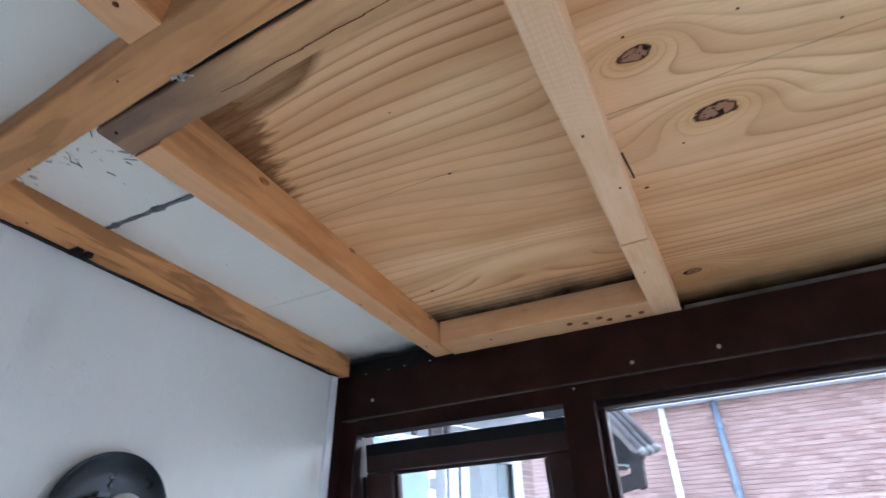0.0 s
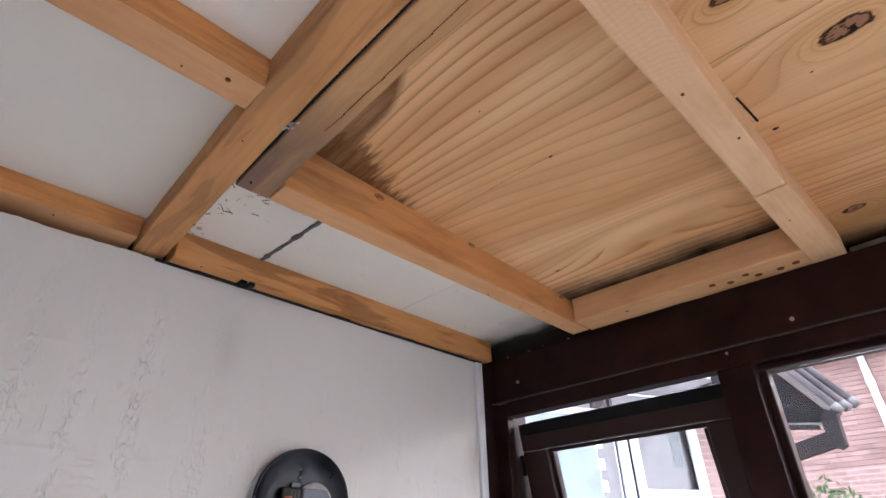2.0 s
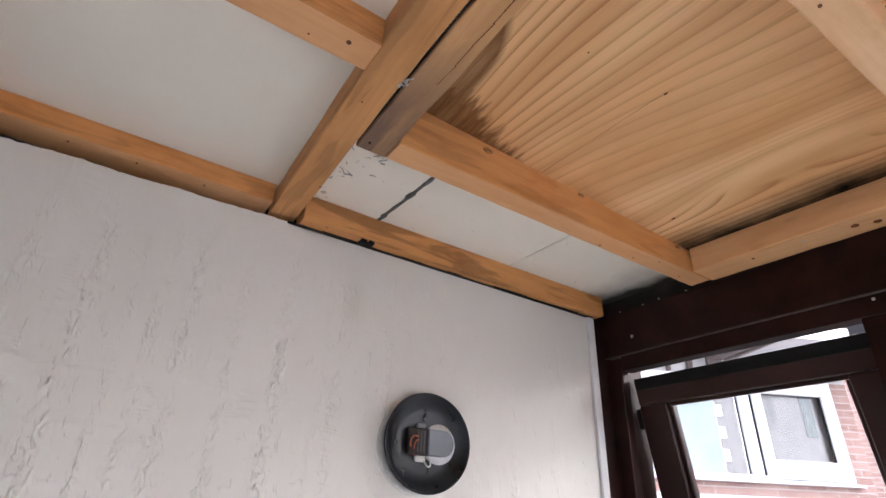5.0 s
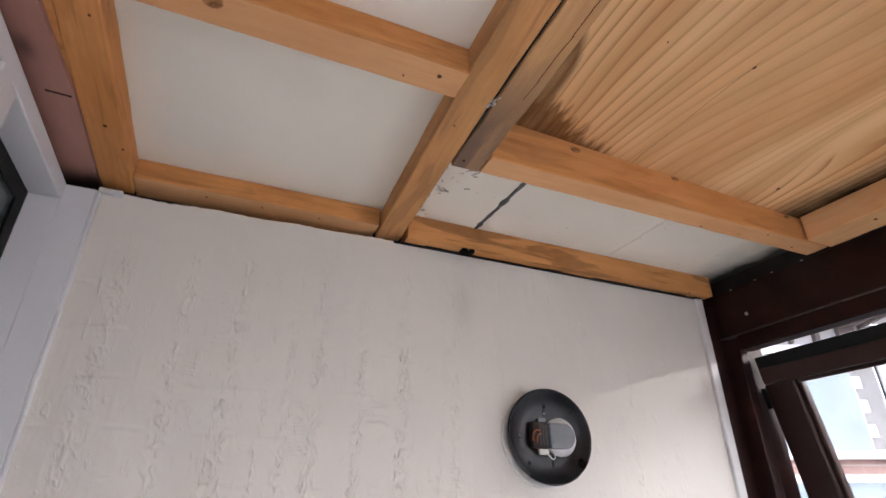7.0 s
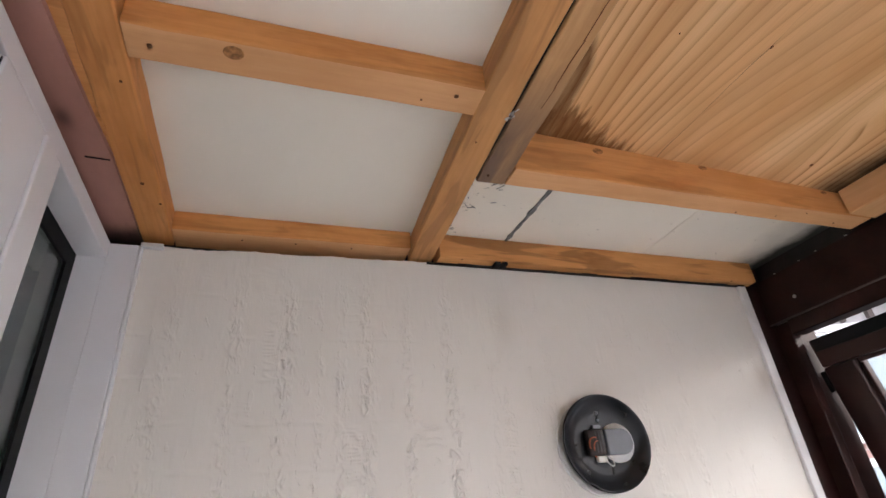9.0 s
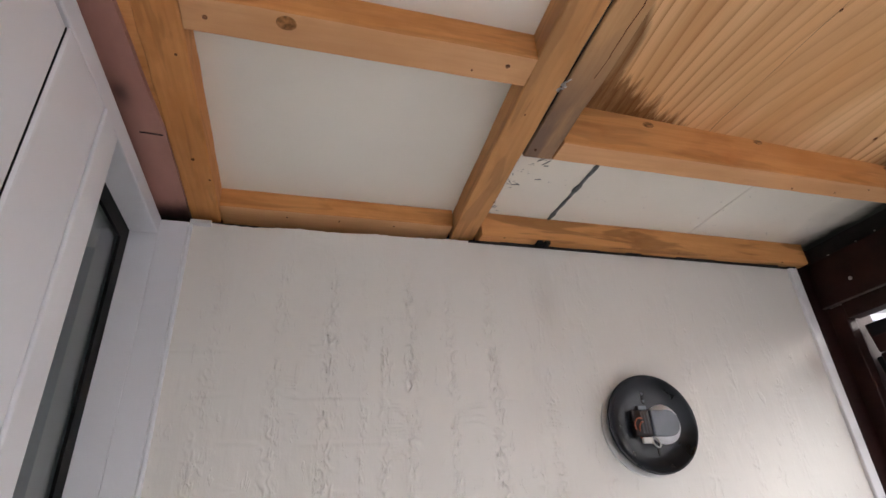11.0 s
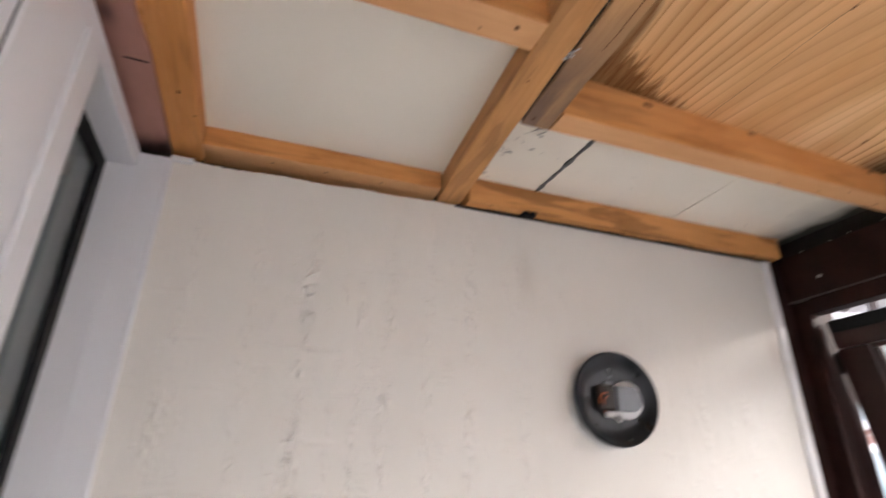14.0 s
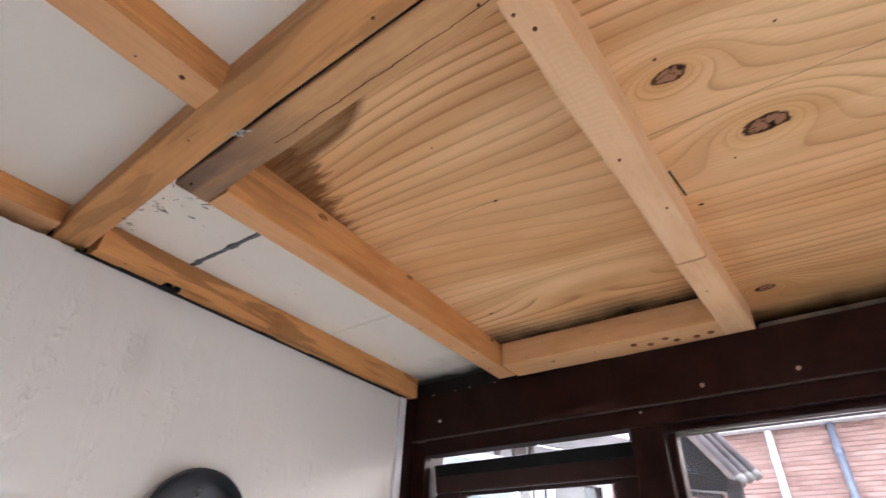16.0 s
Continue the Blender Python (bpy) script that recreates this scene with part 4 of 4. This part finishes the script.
part("frame", boxed((1.41, -2.38, 0.7505), (1.4495, -2.32, 2.0795), 0.004), BROWN, win2)
p = part("pane", boxed((0.1405, -2.352, 0.7505), (1.4095, -2.348, 2.0795), 0.0), GLASS, win2, "clear glass")
p.visible_shadow = False


# ---- wall lamp with its cover off ----
def wall_lamp(at):
    root = thing("wall_lamp", at, "round black wall lamp base with its cover missing and wiring bare", "wall lamp")
    r = 0.100
    bm = bmesh.new()
    prof = [(0.0, 0.006), (0.060, 0.0065), (0.074, 0.0085), (0.084, 0.0135), (0.0905, 0.020), (0.0945, 0.0238), (0.0965, 0.0235), (0.0972, 0.0205), (0.0905, 0.009), (0.082, 0.001), (0.0, 0.001)]
    seg = 56
    rings = []
    for rad, d in prof:
        rings.append([bm.verts.new((rad * math.cos(a), -d, rad * 0.945 * math.sin(a))) for a in (2 * math.pi * i / seg for i in range(seg))] if rad else [bm.verts.new((0, -d, 0))])
    for a, b in zip(rings, rings[1:]):
        for i in range(seg):
            j = (i + 1) % seg
            if len(a) == 1:
                bm.faces.new((a[0], b[i], b[j]))
            elif len(b) == 1:
                bm.faces.new((a[i], a[j], b[0]))
            else:
                bm.faces.new((a[i], a[j], b[j], b[i]))
    part("base", bm, BLACK, root, "satin black metal dish", True)
    bm = bmesh.new()
    disc(bm, pose(-0.004, 0.0005, -0.005, 90, 0, 0) @ Matrix.Diagonal((1, 0.95, 1, 1)), 0.0945, 0.006, 56)
    part("backing_ring", bm, NYLON, root, "white foam ring against the wall")
    bm = bmesh.new()
    disc(bm, pose(0.029, -0.0105, -0.001, 90, 0, 0), 0.037, 0.009, 40)
    bmesh.ops.bevel(bm, geom=[e for e in bm.edges if abs(e.verts[0].co.y - e.verts[1].co.y) < 1e-5], offset=0.002, segments=2, affect="EDGES")
    part("reflector", bm, SILVER, root, "bright aluminium disc", True)
    bm = bmesh.new()
    box(bm, (-0.002, -0.0235, -0.0245), (0.034, -0.0085, 0.0245), 0.004, 3)
    disc(bm, pose(0.033, -0.016, 0.0, 90, 0, 0), 0.0243, 0.0148, 32)
    part("sensor_box", bm, GREY, root, "grey rounded plastic housing", False)
    col = part("terminal_block", boxed((-0.042, -0.0205, -0.024), (-0.0025, -0.0068, 0.025), 0.006, 3), BLOCK, root, "dark ribbed plastic block")
    for i in range(3):
        part("rib", boxed((-0.025 + i * 0.007, -0.0216, -0.019), (-0.0222 + i * 0.007, -0.0207, 0.020), 0.0004), DGREY, col)
    part("clip", boxed((-0.022, -0.0145, 0.0255), (-0.003, -0.0067, 0.0335), 0.002), GREY, root)
    part("clip", boxed((-0.024, -0.0145, -0.036), (-0.001, -0.0067, -0.0245), 0.004), NYLON, root, "pale plastic lug")
    for x, z in ((-0.002, 0.046), (0.010, -0.050)):
        part("slot", boxed((x - 0.0024, -0.0078, z - 0.008), (x + 0.0024, -0.0064, z + 0.008), 0.0006), RUBBER, root)
    bm = bmesh.new()
    disc(bm, pose(-0.004, -0.0085, 0.043, 90, 0, 0), 0.0028, 0.004, 10)
    part("screw", bm, GREY, root)
    tube([(-0.024, -0.022, 0.008), (-0.038, -0.028, 0.010), (-0.043, -0.022, -0.004), (-0.034, -0.016, -0.018), (-0.026, -0.014, -0.026)], 0.0014, COPPER, "wire", root, "orange wire")
    tube([(-0.022, -0.022, 0.002), (-0.030, -0.027, 0.002), (-0.034, -0.022, -0.010), (-0.028, -0.016, -0.022)], 0.0011, COPPER, "wire", root, "orange wire")
    tube([(-0.006, -0.014, -0.032), (-0.004, -0.022, -0.044), (0.006, -0.022, -0.044), (0.008, -0.016, -0.030), (0.002, -0.014, -0.022)], 0.0014, NYLON, "wire", root, "white wire loop")
    return root


wall_lamp((0.922, -0.003, 1.862))

# ---- small marks and debris ----
blk = thing("packer", (0.745, -0.0345, 2.231), "small black plastic packer between wall and batten", "packer")
part("block", boxed((-0.015, -0.003, -0.004), (-0.002, 0.02, 0.004), 0.001), RUBBER, blk)
part("block", boxed((0.003, -0.003, -0.003), (0.014, 0.02, 0.005), 0.001), RUBBER, blk)


def scrap(name, label, at, pieces, material, category="debris"):
    """Little flakes or strands stuck to the underside of something: (x, y, length, width, turn)."""
    root = thing(name, at, label, category)
    for x, y, l, w, a in pieces:
        bm = boxed((-l / 2, -w / 2, -0.0012), (l / 2, w / 2, 0.0), 0.0004, 1)
        part("piece", bm, material, root).matrix_basis = pose(x, y, 0, 0, 0, a)
    return root


rd = random.Random(12)
scrap("dust_flake", "pale crumbs of filler caught between two joists", (0.5855, -0.448, BOT - 0.0005), [(rd.uniform(-0.004, 0.004), rd.uniform(-0.014, 0.014), rd.uniform(0.003, 0.008), rd.uniform(0.002, 0.004), rd.uniform(0, 180)) for i in range(14)], COBWEB)
scrap("torn_mark", "dark torn mark in the white board", (0.448, -0.636, BRD - 0.0004), [(0.0, 0.0, 0.034, 0.0025, 80), (-0.009, 0.010, 0.022, 0.003, 20), (0.010, 0.008, 0.014, 0.002, 130)], RUBBER)
scrap("grey_clip", "small grey fixing beside the joist", (0.512, -0.69, BRD - 0.0008), [(0.0, 0.0, 0.022, 0.016, 10)], GREY)
scrap("torn_paper", "torn foil facing and dirt beside the joist", (0.640, -0.205, BRD - 0.0004),
      [(rd.uniform(-0.03, 0.04), rd.uniform(-0.05, 0.06), rd.uniform(0.006, 0.02), rd.uniform(0.001, 0.002), rd.uniform(0, 180)) for i in range(14)], SEALANT)
scrap("plaster_crumb", "white crumbs along the top of the window fascia", (1.486, -0.15, 2.2462), [(rd.uniform(-0.004, 0.003), rd.uniform(-0.12, 0.10), rd.uniform(0.003, 0.007), rd.uniform(0.002, 0.004), rd.uniform(0, 180)) for i in range(4)], COBWEB)
cut = scrap("saw_cut", "short dark saw cut in the pink timber and batten", (-0.0015, -0.205, 2.268), [(0.004, 0.0, 0.032, 0.003, 0)], RUBBER)
cut.matrix_basis = pose(0.019, -0.2345, 2.2433, 0, 0, 3)
for x, d in ((0.645, 0.012), (0.66, 0.007)):
    scrap("paint_flake", "loose flake of paint at the wall top", (x, -0.006, wall_top(x) + 0.002), [(0, 0, 0.006, d, 30)], TRIM)


# ---- outside ----
tagged(finish("ground", boxed((-300, -300, -0.4), (300, 300, -0.12), 0.0), PAVING), "grey concrete yard", "ground", kind="structure")
house = thing("brick_house", (11.3, 0.0, 0.0), "red brick house across the yard with white fascia", "house")
part("wall", boxed((0.012, -9.6, -0.12), (0.3, 3.6, 4.62), 0.0), MORTAR, house)
part("lower_wall", boxed((0.0, -9.6, -0.12), (0.0115, 3.6, 2.89), 0.0), FAR_BRICK, house)
part("side_wall", boxed((0.0, -9.6, 2.8905), (0.0115, -4.72, 4.559), 0.0), FAR_BRICK, house)
part("side_wall", boxed((0.0, 2.36, 2.8905), (0.0115, 3.6, 4.559), 0.0), FAR_BRICK, house)
part("fascia", boxed((-0.22, -9.6, 4.56), (0.0, 3.6, 4.70), 0.004), UPVC, house, "white fascia board")
part("gutter", boxed((-0.33, -9.6, 4.60), (-0.222, 3.6, 4.71), 0.03, 3), UPVC, house, "white gutter")
rb = bmesh.new()
vs = [rb.verts.new(c) for c in ((-0.25, -9.7, 4.715), (-0.25, 3.7, 4.715), (3.5, 3.7, 5.3), (3.5, -9.7, 5.3), (-0.25, -9.7, 4.77), (-0.25, 3.7, 4.77), (3.5, 3.7, 5.355), (3.5, -9.7, 5.355))]
for f in ((0, 1, 2, 3), (4, 5, 6, 7), (0, 1, 5, 4), (1, 2, 6, 5), (2, 3, 7, 6), (3, 0, 4, 7)):
    rb.faces.new([vs[i] for i in f])
part("roof", rb, TILE, house)


def pipe(y, r, material, label):
    bm = bmesh.new()
    disc(bm, pose(-0.07, y, 2.25), r, 4.6, 16)
    ob = part("downpipe", bm, material, house, label, True)
    for z in (4.1, 3.1):
        q = bmesh.new()
        disc(q, pose(-0.07, y, z), r * 1.2, 0.08, 16)
        part("collar", q, material, ob)


pipe(0.128, 0.055, UPVC, "white plastic downpipe")
pipe(-0.788, 0.055, BLUEPIPE, "blue-grey pipe")


def white_window(parent, u0, u1, z0, z1, split, sash=True):
    """A white plastic window in the local x-z plane, its face towards -y: a fixed light and a proud opening sash."""
    w = part("window", boxed((u0, -0.03, z0), (u0 + 0.06, 0.03, z1), 0.006), UPVC, parent, "white plastic window")
    part("frame", boxed((u1 - 0.06, -0.03, z0), (u1, 0.03, z1), 0.006), UPVC, w)
    part("frame", boxed((u0 + 0.0605, -0.03, z0), (u1 - 0.0605, 0.03, z0 + 0.05), 0.006), UPVC, w)
    part("frame", boxed((u0 + 0.0605, -0.03, z1 - 0.06), (u1 - 0.0605, 0.03, z1), 0.006), UPVC, w)
    part("mullion", boxed((split - 0.06, -0.04, z0 + 0.0505), (split + 0.07, 0.03, z1 - 0.0605), 0.008), UPVC, w)
    part("seal", boxed((split - 0.075, -0.012, z0 + 0.0505), (split - 0.0605, -0.0065, z1 - 0.0605), 0.0), RUBBER, w)
    part("seal", boxed((split + 0.0705, -0.05, z0 + 0.0505), (split + 0.084, -0.0305, z1 - 0.0605), 0.0), RUBBER, w)
    a, b = split + 0.085, u1 - 0.05
    if sash:
        part("sash", boxed((a, -0.075, z0 + 0.02), (a + 0.11, -0.0305, z1 - 0.03), 0.01), UPVC, w)
        part("sash", boxed((b - 0.13, -0.075, z0 + 0.02), (b, -0.0305, z1 - 0.03), 0.01), UPVC, w)
        part("sash", boxed((a + 0.1105, -0.075, z0 + 0.02), (b - 0.1305, -0.0305, z0 + 0.20), 0.01), UPVC, w)
        part("sash", boxed((a + 0.1105, -0.075, z1 - 0.17), (b - 0.1305, -0.0305, z1 - 0.03), 0.01), UPVC, w)
        part("seal", boxed((b - 0.147, -0.05, z0 + 0.2005), (b - 0.1305, -0.0305, z1 - 0.1705), 0.0), RUBBER, w)
    p = part("pane", boxed((u0 + 0.0605, -0.006, z0 + 0.0505), (u1 - 0.0605, -0.002, z1 - 0.0605), 0.0), GLASS, w)
    p.visible_shadow = False
    # panels behind the pane draw its reflections of sky, brick and tree
    part("reflection_panel", boxed((u0 + 0.0605, 0.035, z0 + 0.0505), (split - 0.30, 0.04, z1 - 0.0605), 0.0), SKY_REFLECTION, w, "pale blue panel for the sky reflected in the glass")
    part("reflection_panel", boxed((split + 0.06, 0.035, z0 + 0.0505), (u1 - 0.0605, 0.04, z1 - 0.0605), 0.0), BEIGE, w, "pinkish beige panel for brickwork reflected in the glass")
    part("tree_panel", boxed((b - 0.33, 0.015, z0 + 0.45), (b - 0.20, 0.03, z1 - 0.0605), 0.006), TREE_REFLECTION, w, "grey-green panel for a tree reflected in the glass")
    # reflected house corner, built as a toothed solid
    pier = part("quoin_reflection", boxed((split - 0.225, 0.012, z0 + 0.0505), (split - 0.076, 0.034, z1 - 0.0605), 0.0), QUOIN_REFLECTION, w, "toothed panel for a brick corner reflected in the glass")
    z = z0 + 0.06
    while z < z1 - 0.2:
        part("tooth", boxed((split - 0.2995, 0.012, z), (split - 0.2255, 0.034, z + 0.11), 0.004), QUOIN_REFLECTION, pier)
        z += 0.22
    part("sill", boxed((u0 - 0.05, -0.09, z0 - 0.025), (u1 + 0.05, 0.0, z0 - 0.001), 0.008), UPVC, w)
    return w


# the neighbouring wing, its long face turned towards the porch
wing = thing("house_wing", (5.33, 2.44, 0.0), "brick wing of the neighbouring house with white windows", "house", turn=-25.6)
part("lower_wall", boxed((-3.0, 0.0, -0.12), (2.25, 0.25, 0.85), 0.0), FAR_BRICK, wing)
part("wall", boxed((-3.0, 0.0, 2.025), (2.25, 0.25, 2.155), 0.0), FAR_BRICK, wing)
part("frieze", boxed((-3.0, 0.0, 3.205), (2.25, 0.25, 3.40), 0.004), SOFFIT, wing, "pale frieze board under the eaves")
part("pier", boxed((2.04, 0.0, 2.1555), (2.25, 0.25, 3.2045), 0.0), FAR_BRICK, wing)
part("pier", boxed((2.04, 0.0, 0.8505), (2.25, 0.25, 2.0245), 0.0), FAR_BRICK, wing)
part("pier", boxed((-3.0, 0.0, 0.8505), (-0.62, 0.25, 2.0245), 0.0), FAR_BRICK, wing)
part("pier", boxed((-3.0, 0.0, 2.1555), (-0.62, 0.25, 3.2045), 0.0), FAR_BRICK, wing)
white_window(wing, -0.6, 2.02, 2.17, 3.20, 0.93)
white_window(wing, -0.6, 2.02, 0.90, 2.02, 0.93)
part("soffit", boxed((-3.0, -0.85, 3.405), (2.6, 0.0, 3.425), 0.002), SOFFIT, wing, "pale grey eaves soffit")
for u, w in ((-0.25, 0.03), (0.12, 0.03), (0.36, 0.05), (0.60, 0.16), (0.83, 0.04), (1.75, 0.20)):
    part("rafter", boxed((u, -0.83, 3.36), (u + w, -0.002, 3.4045), 0.004), RAFTER, wing, "brown rafter under the eaves")
    part("bracket", boxed((u, -0.06, 3.21), (u + w, -0.001, 3.3595), 0.004), RAFTER, wing)
part("fascia", boxed((-3.0, -0.88, 3.38), (2.6, -0.8505, 3.52), 0.004), UPVC, wing, "white fascia board")
rb = bmesh.new()
vs = [rb.verts.new(c) for c in ((-3.1, -0.9, 3.525), (2.65, -0.9, 3.525), (2.65, 3.0, 4.9), (-3.1, 3.0, 4.9), (-3.1, -0.9, 3.58), (2.65, -0.9, 3.58), (2.65, 3.0, 4.955), (-3.1, 3.0, 4.955))]
for f in ((0, 1, 2, 3), (4, 5, 6, 7), (0, 1, 5, 4), (1, 2, 6, 5), (2, 3, 7, 6), (3, 0, 4, 7)):
    rb.faces.new([vs[i] for i in f])
part("roof", rb, TILE, wing)

# a small tiled porch canopy nearer by, seen from below
canopy = thing("porch_canopy", (4.0, -0.41, 0.0), "small tiled porch canopy with dark brown timber brackets", "canopy")


def slab(points, x0, x1, material, name, label=""):
    """A board with the outline given in y and z, from x0 to x1."""
    bm = bmesh.new()
    a = [bm.verts.new((x0, y, z)) for y, z in points]
    b = [bm.verts.new((x1, y, z)) for y, z in points]
    k = len(points)
    bm.faces.new(a)
    bm.faces.new(b)
    for i in range(k):
        bm.faces.new((a[i], a[(i + 1) % k], b[(i + 1) % k], b[i]))
    return part(name, bm, material, canopy, label)


slab([(0.62, 3.30), (0.045, 2.455), (0.075, 2.435), (0.65, 3.26)], 0.0, 0.24, TILE, "tile_bed")
slab([(0.64, 3.26), (0.080, 2.44), (0.090, 2.39), (0.64, 2.47)], 0.02, 0.06, RUBBER, "gable_board", "dark board in the gable")
slab([(0.64, 2.50), (0.10, 2.41), (0.10, 2.40), (0.64, 2.48)], 0.061, 0.24, SOFFIT, "soffit", "pale boarded soffit")
slab([(0.64, 2.455), (0.14, 2.375), (0.14, 2.355), (0.64, 2.415)], -0.012, 0.03, CANOPY_WOOD, "tie_beam")
slab([(0.085, 2.45), (0.036, 2.43), (0.046, 2.256), (0.075, 2.240), (0.112, 2.258), (0.118, 2.39)], -0.02, 0.06, CANOPY_WOOD, "post")
slab([(0.64, 2.215), (0.112, 2.335), (0.075, 2.258), (0.64, 2.13)], -0.005, 0.05, CANOPY_WOOD, "brace")
slab([(0.52, 3.1), (0.45, 3.0), (0.45, -0.12), (0.52, -0.12)], 0.07, 0.14, CANOPY_WOOD, "corner_post")
# rolled tiles down the slope, each ending in a mortared mouth
for i, (y, z) in enumerate(((0.040, 2.468), (0.012, 2.492), (-0.020, 2.520))):
    x = 0.02 + 0.09 * i
    for k in range(4):
        d0, d1 = 0.26 * k, 0.26 * k + 0.27
        tube([(x, y + 0.56 * d0, z + 0.83 * d0), (x, y + 0.56 * (d0 + d1) / 2, z + 0.83 * (d0 + d1) / 2), (x, y + 0.56 * d1, z + 0.83 * d1)], 0.025 - 0.003 * (k % 2), TILE_ROLL, "roll_tile", canopy)
    bm = bmesh.new()
    disc(bm, pose(x, y - 0.012, z - 0.018, 56 - 90, 0, 0) @ Matrix.Diagonal((1.0, 0.9, 1, 1)), 0.029, 0.045, 16)
    part("tile_end", bm, MORTAR_END, canopy, "pale mortared tile end", True)

# shrub beyond the canopy
shrub = thing("shrub", (5.2, 0.15, -0.12), "green garden shrub below the canopy", "shrub")
rs = random.Random(9)
bm = bmesh.new()
disc(bm, pose(0, 0, 0.7), 0.035, 1.4, 8, 0.02)
part("trunk", bm, PINE_GREY, shrub)
co, faces = [], []
for i in range(2600):
    v = Vector((rs.gauss(0, 1), rs.gauss(0, 1), rs.gauss(0, 1)))
    v.normalize()
    c = Vector((0, 0, 1.65)) + Vector((v.x * 0.55, v.y * 0.55, v.z * 0.72)) * rs.uniform(0.45, 1.0)
    q = Euler((rs.uniform(0, 6), rs.uniform(0, 6), rs.uniform(0, 6))).to_matrix()
    k = len(co)
    for p in ((-0.035, 0, 0), (0, -0.014, 0.004), (0.035, 0, 0), (0, 0.014, 0.004)):
        co.append(c + q @ Vector(p))
    faces.append((k, k + 1, k + 2, k + 3))
me = bpy.data.meshes.new("crown")
me.from_pydata(co, [], faces)
me.materials.append(LEAF)
crown = new("crown", me)
crown.parent = shrub

# ---- bricks of the house across the yard ----
first = part("brick", boxed((0.0, 0.0, 0.0), (0.02, 0.215, 0.065), 0.004, 1), BRICK, house)
ROWS, NEAR, COLS = 22, 13, 31
rest_co, rest_faces = [], []
for r in range(ROWS):
    for c in range(COLS):
        at = (-0.004 + random.uniform(-0.002, 0.002), 2.1 - 0.225 * c - (0.1125 if r % 2 else 0), 2.90 + 0.075 * r)
        if 3 <= c < 3 + NEAR:
            if r == 0 and c == 3:
                first.location = at
                continue
            ob = new("brick", first.data)
            ob.parent = house
            ob.location = at
        else:
            k = len(rest_co)
            x, y, z = at
            rest_co += [(x + a * 0.02, y + b * 0.215, z + d * 0.065) for a in (0, 1) for b in (0, 1) for d in (0, 1)]
            rest_faces += [[k + q for q in f] for f in ((0, 1, 3, 2), (0, 4, 5, 1), (2, 3, 7, 6), (1, 5, 7, 3), (0, 2, 6, 4))]
me = bpy.data.meshes.new("brickwork")
me.from_pydata(rest_co, [], rest_faces)
me.materials.append(BRICK_REST)
rest = new("brickwork", me)
rest.parent = house
tagged(rest, kind="stuff")
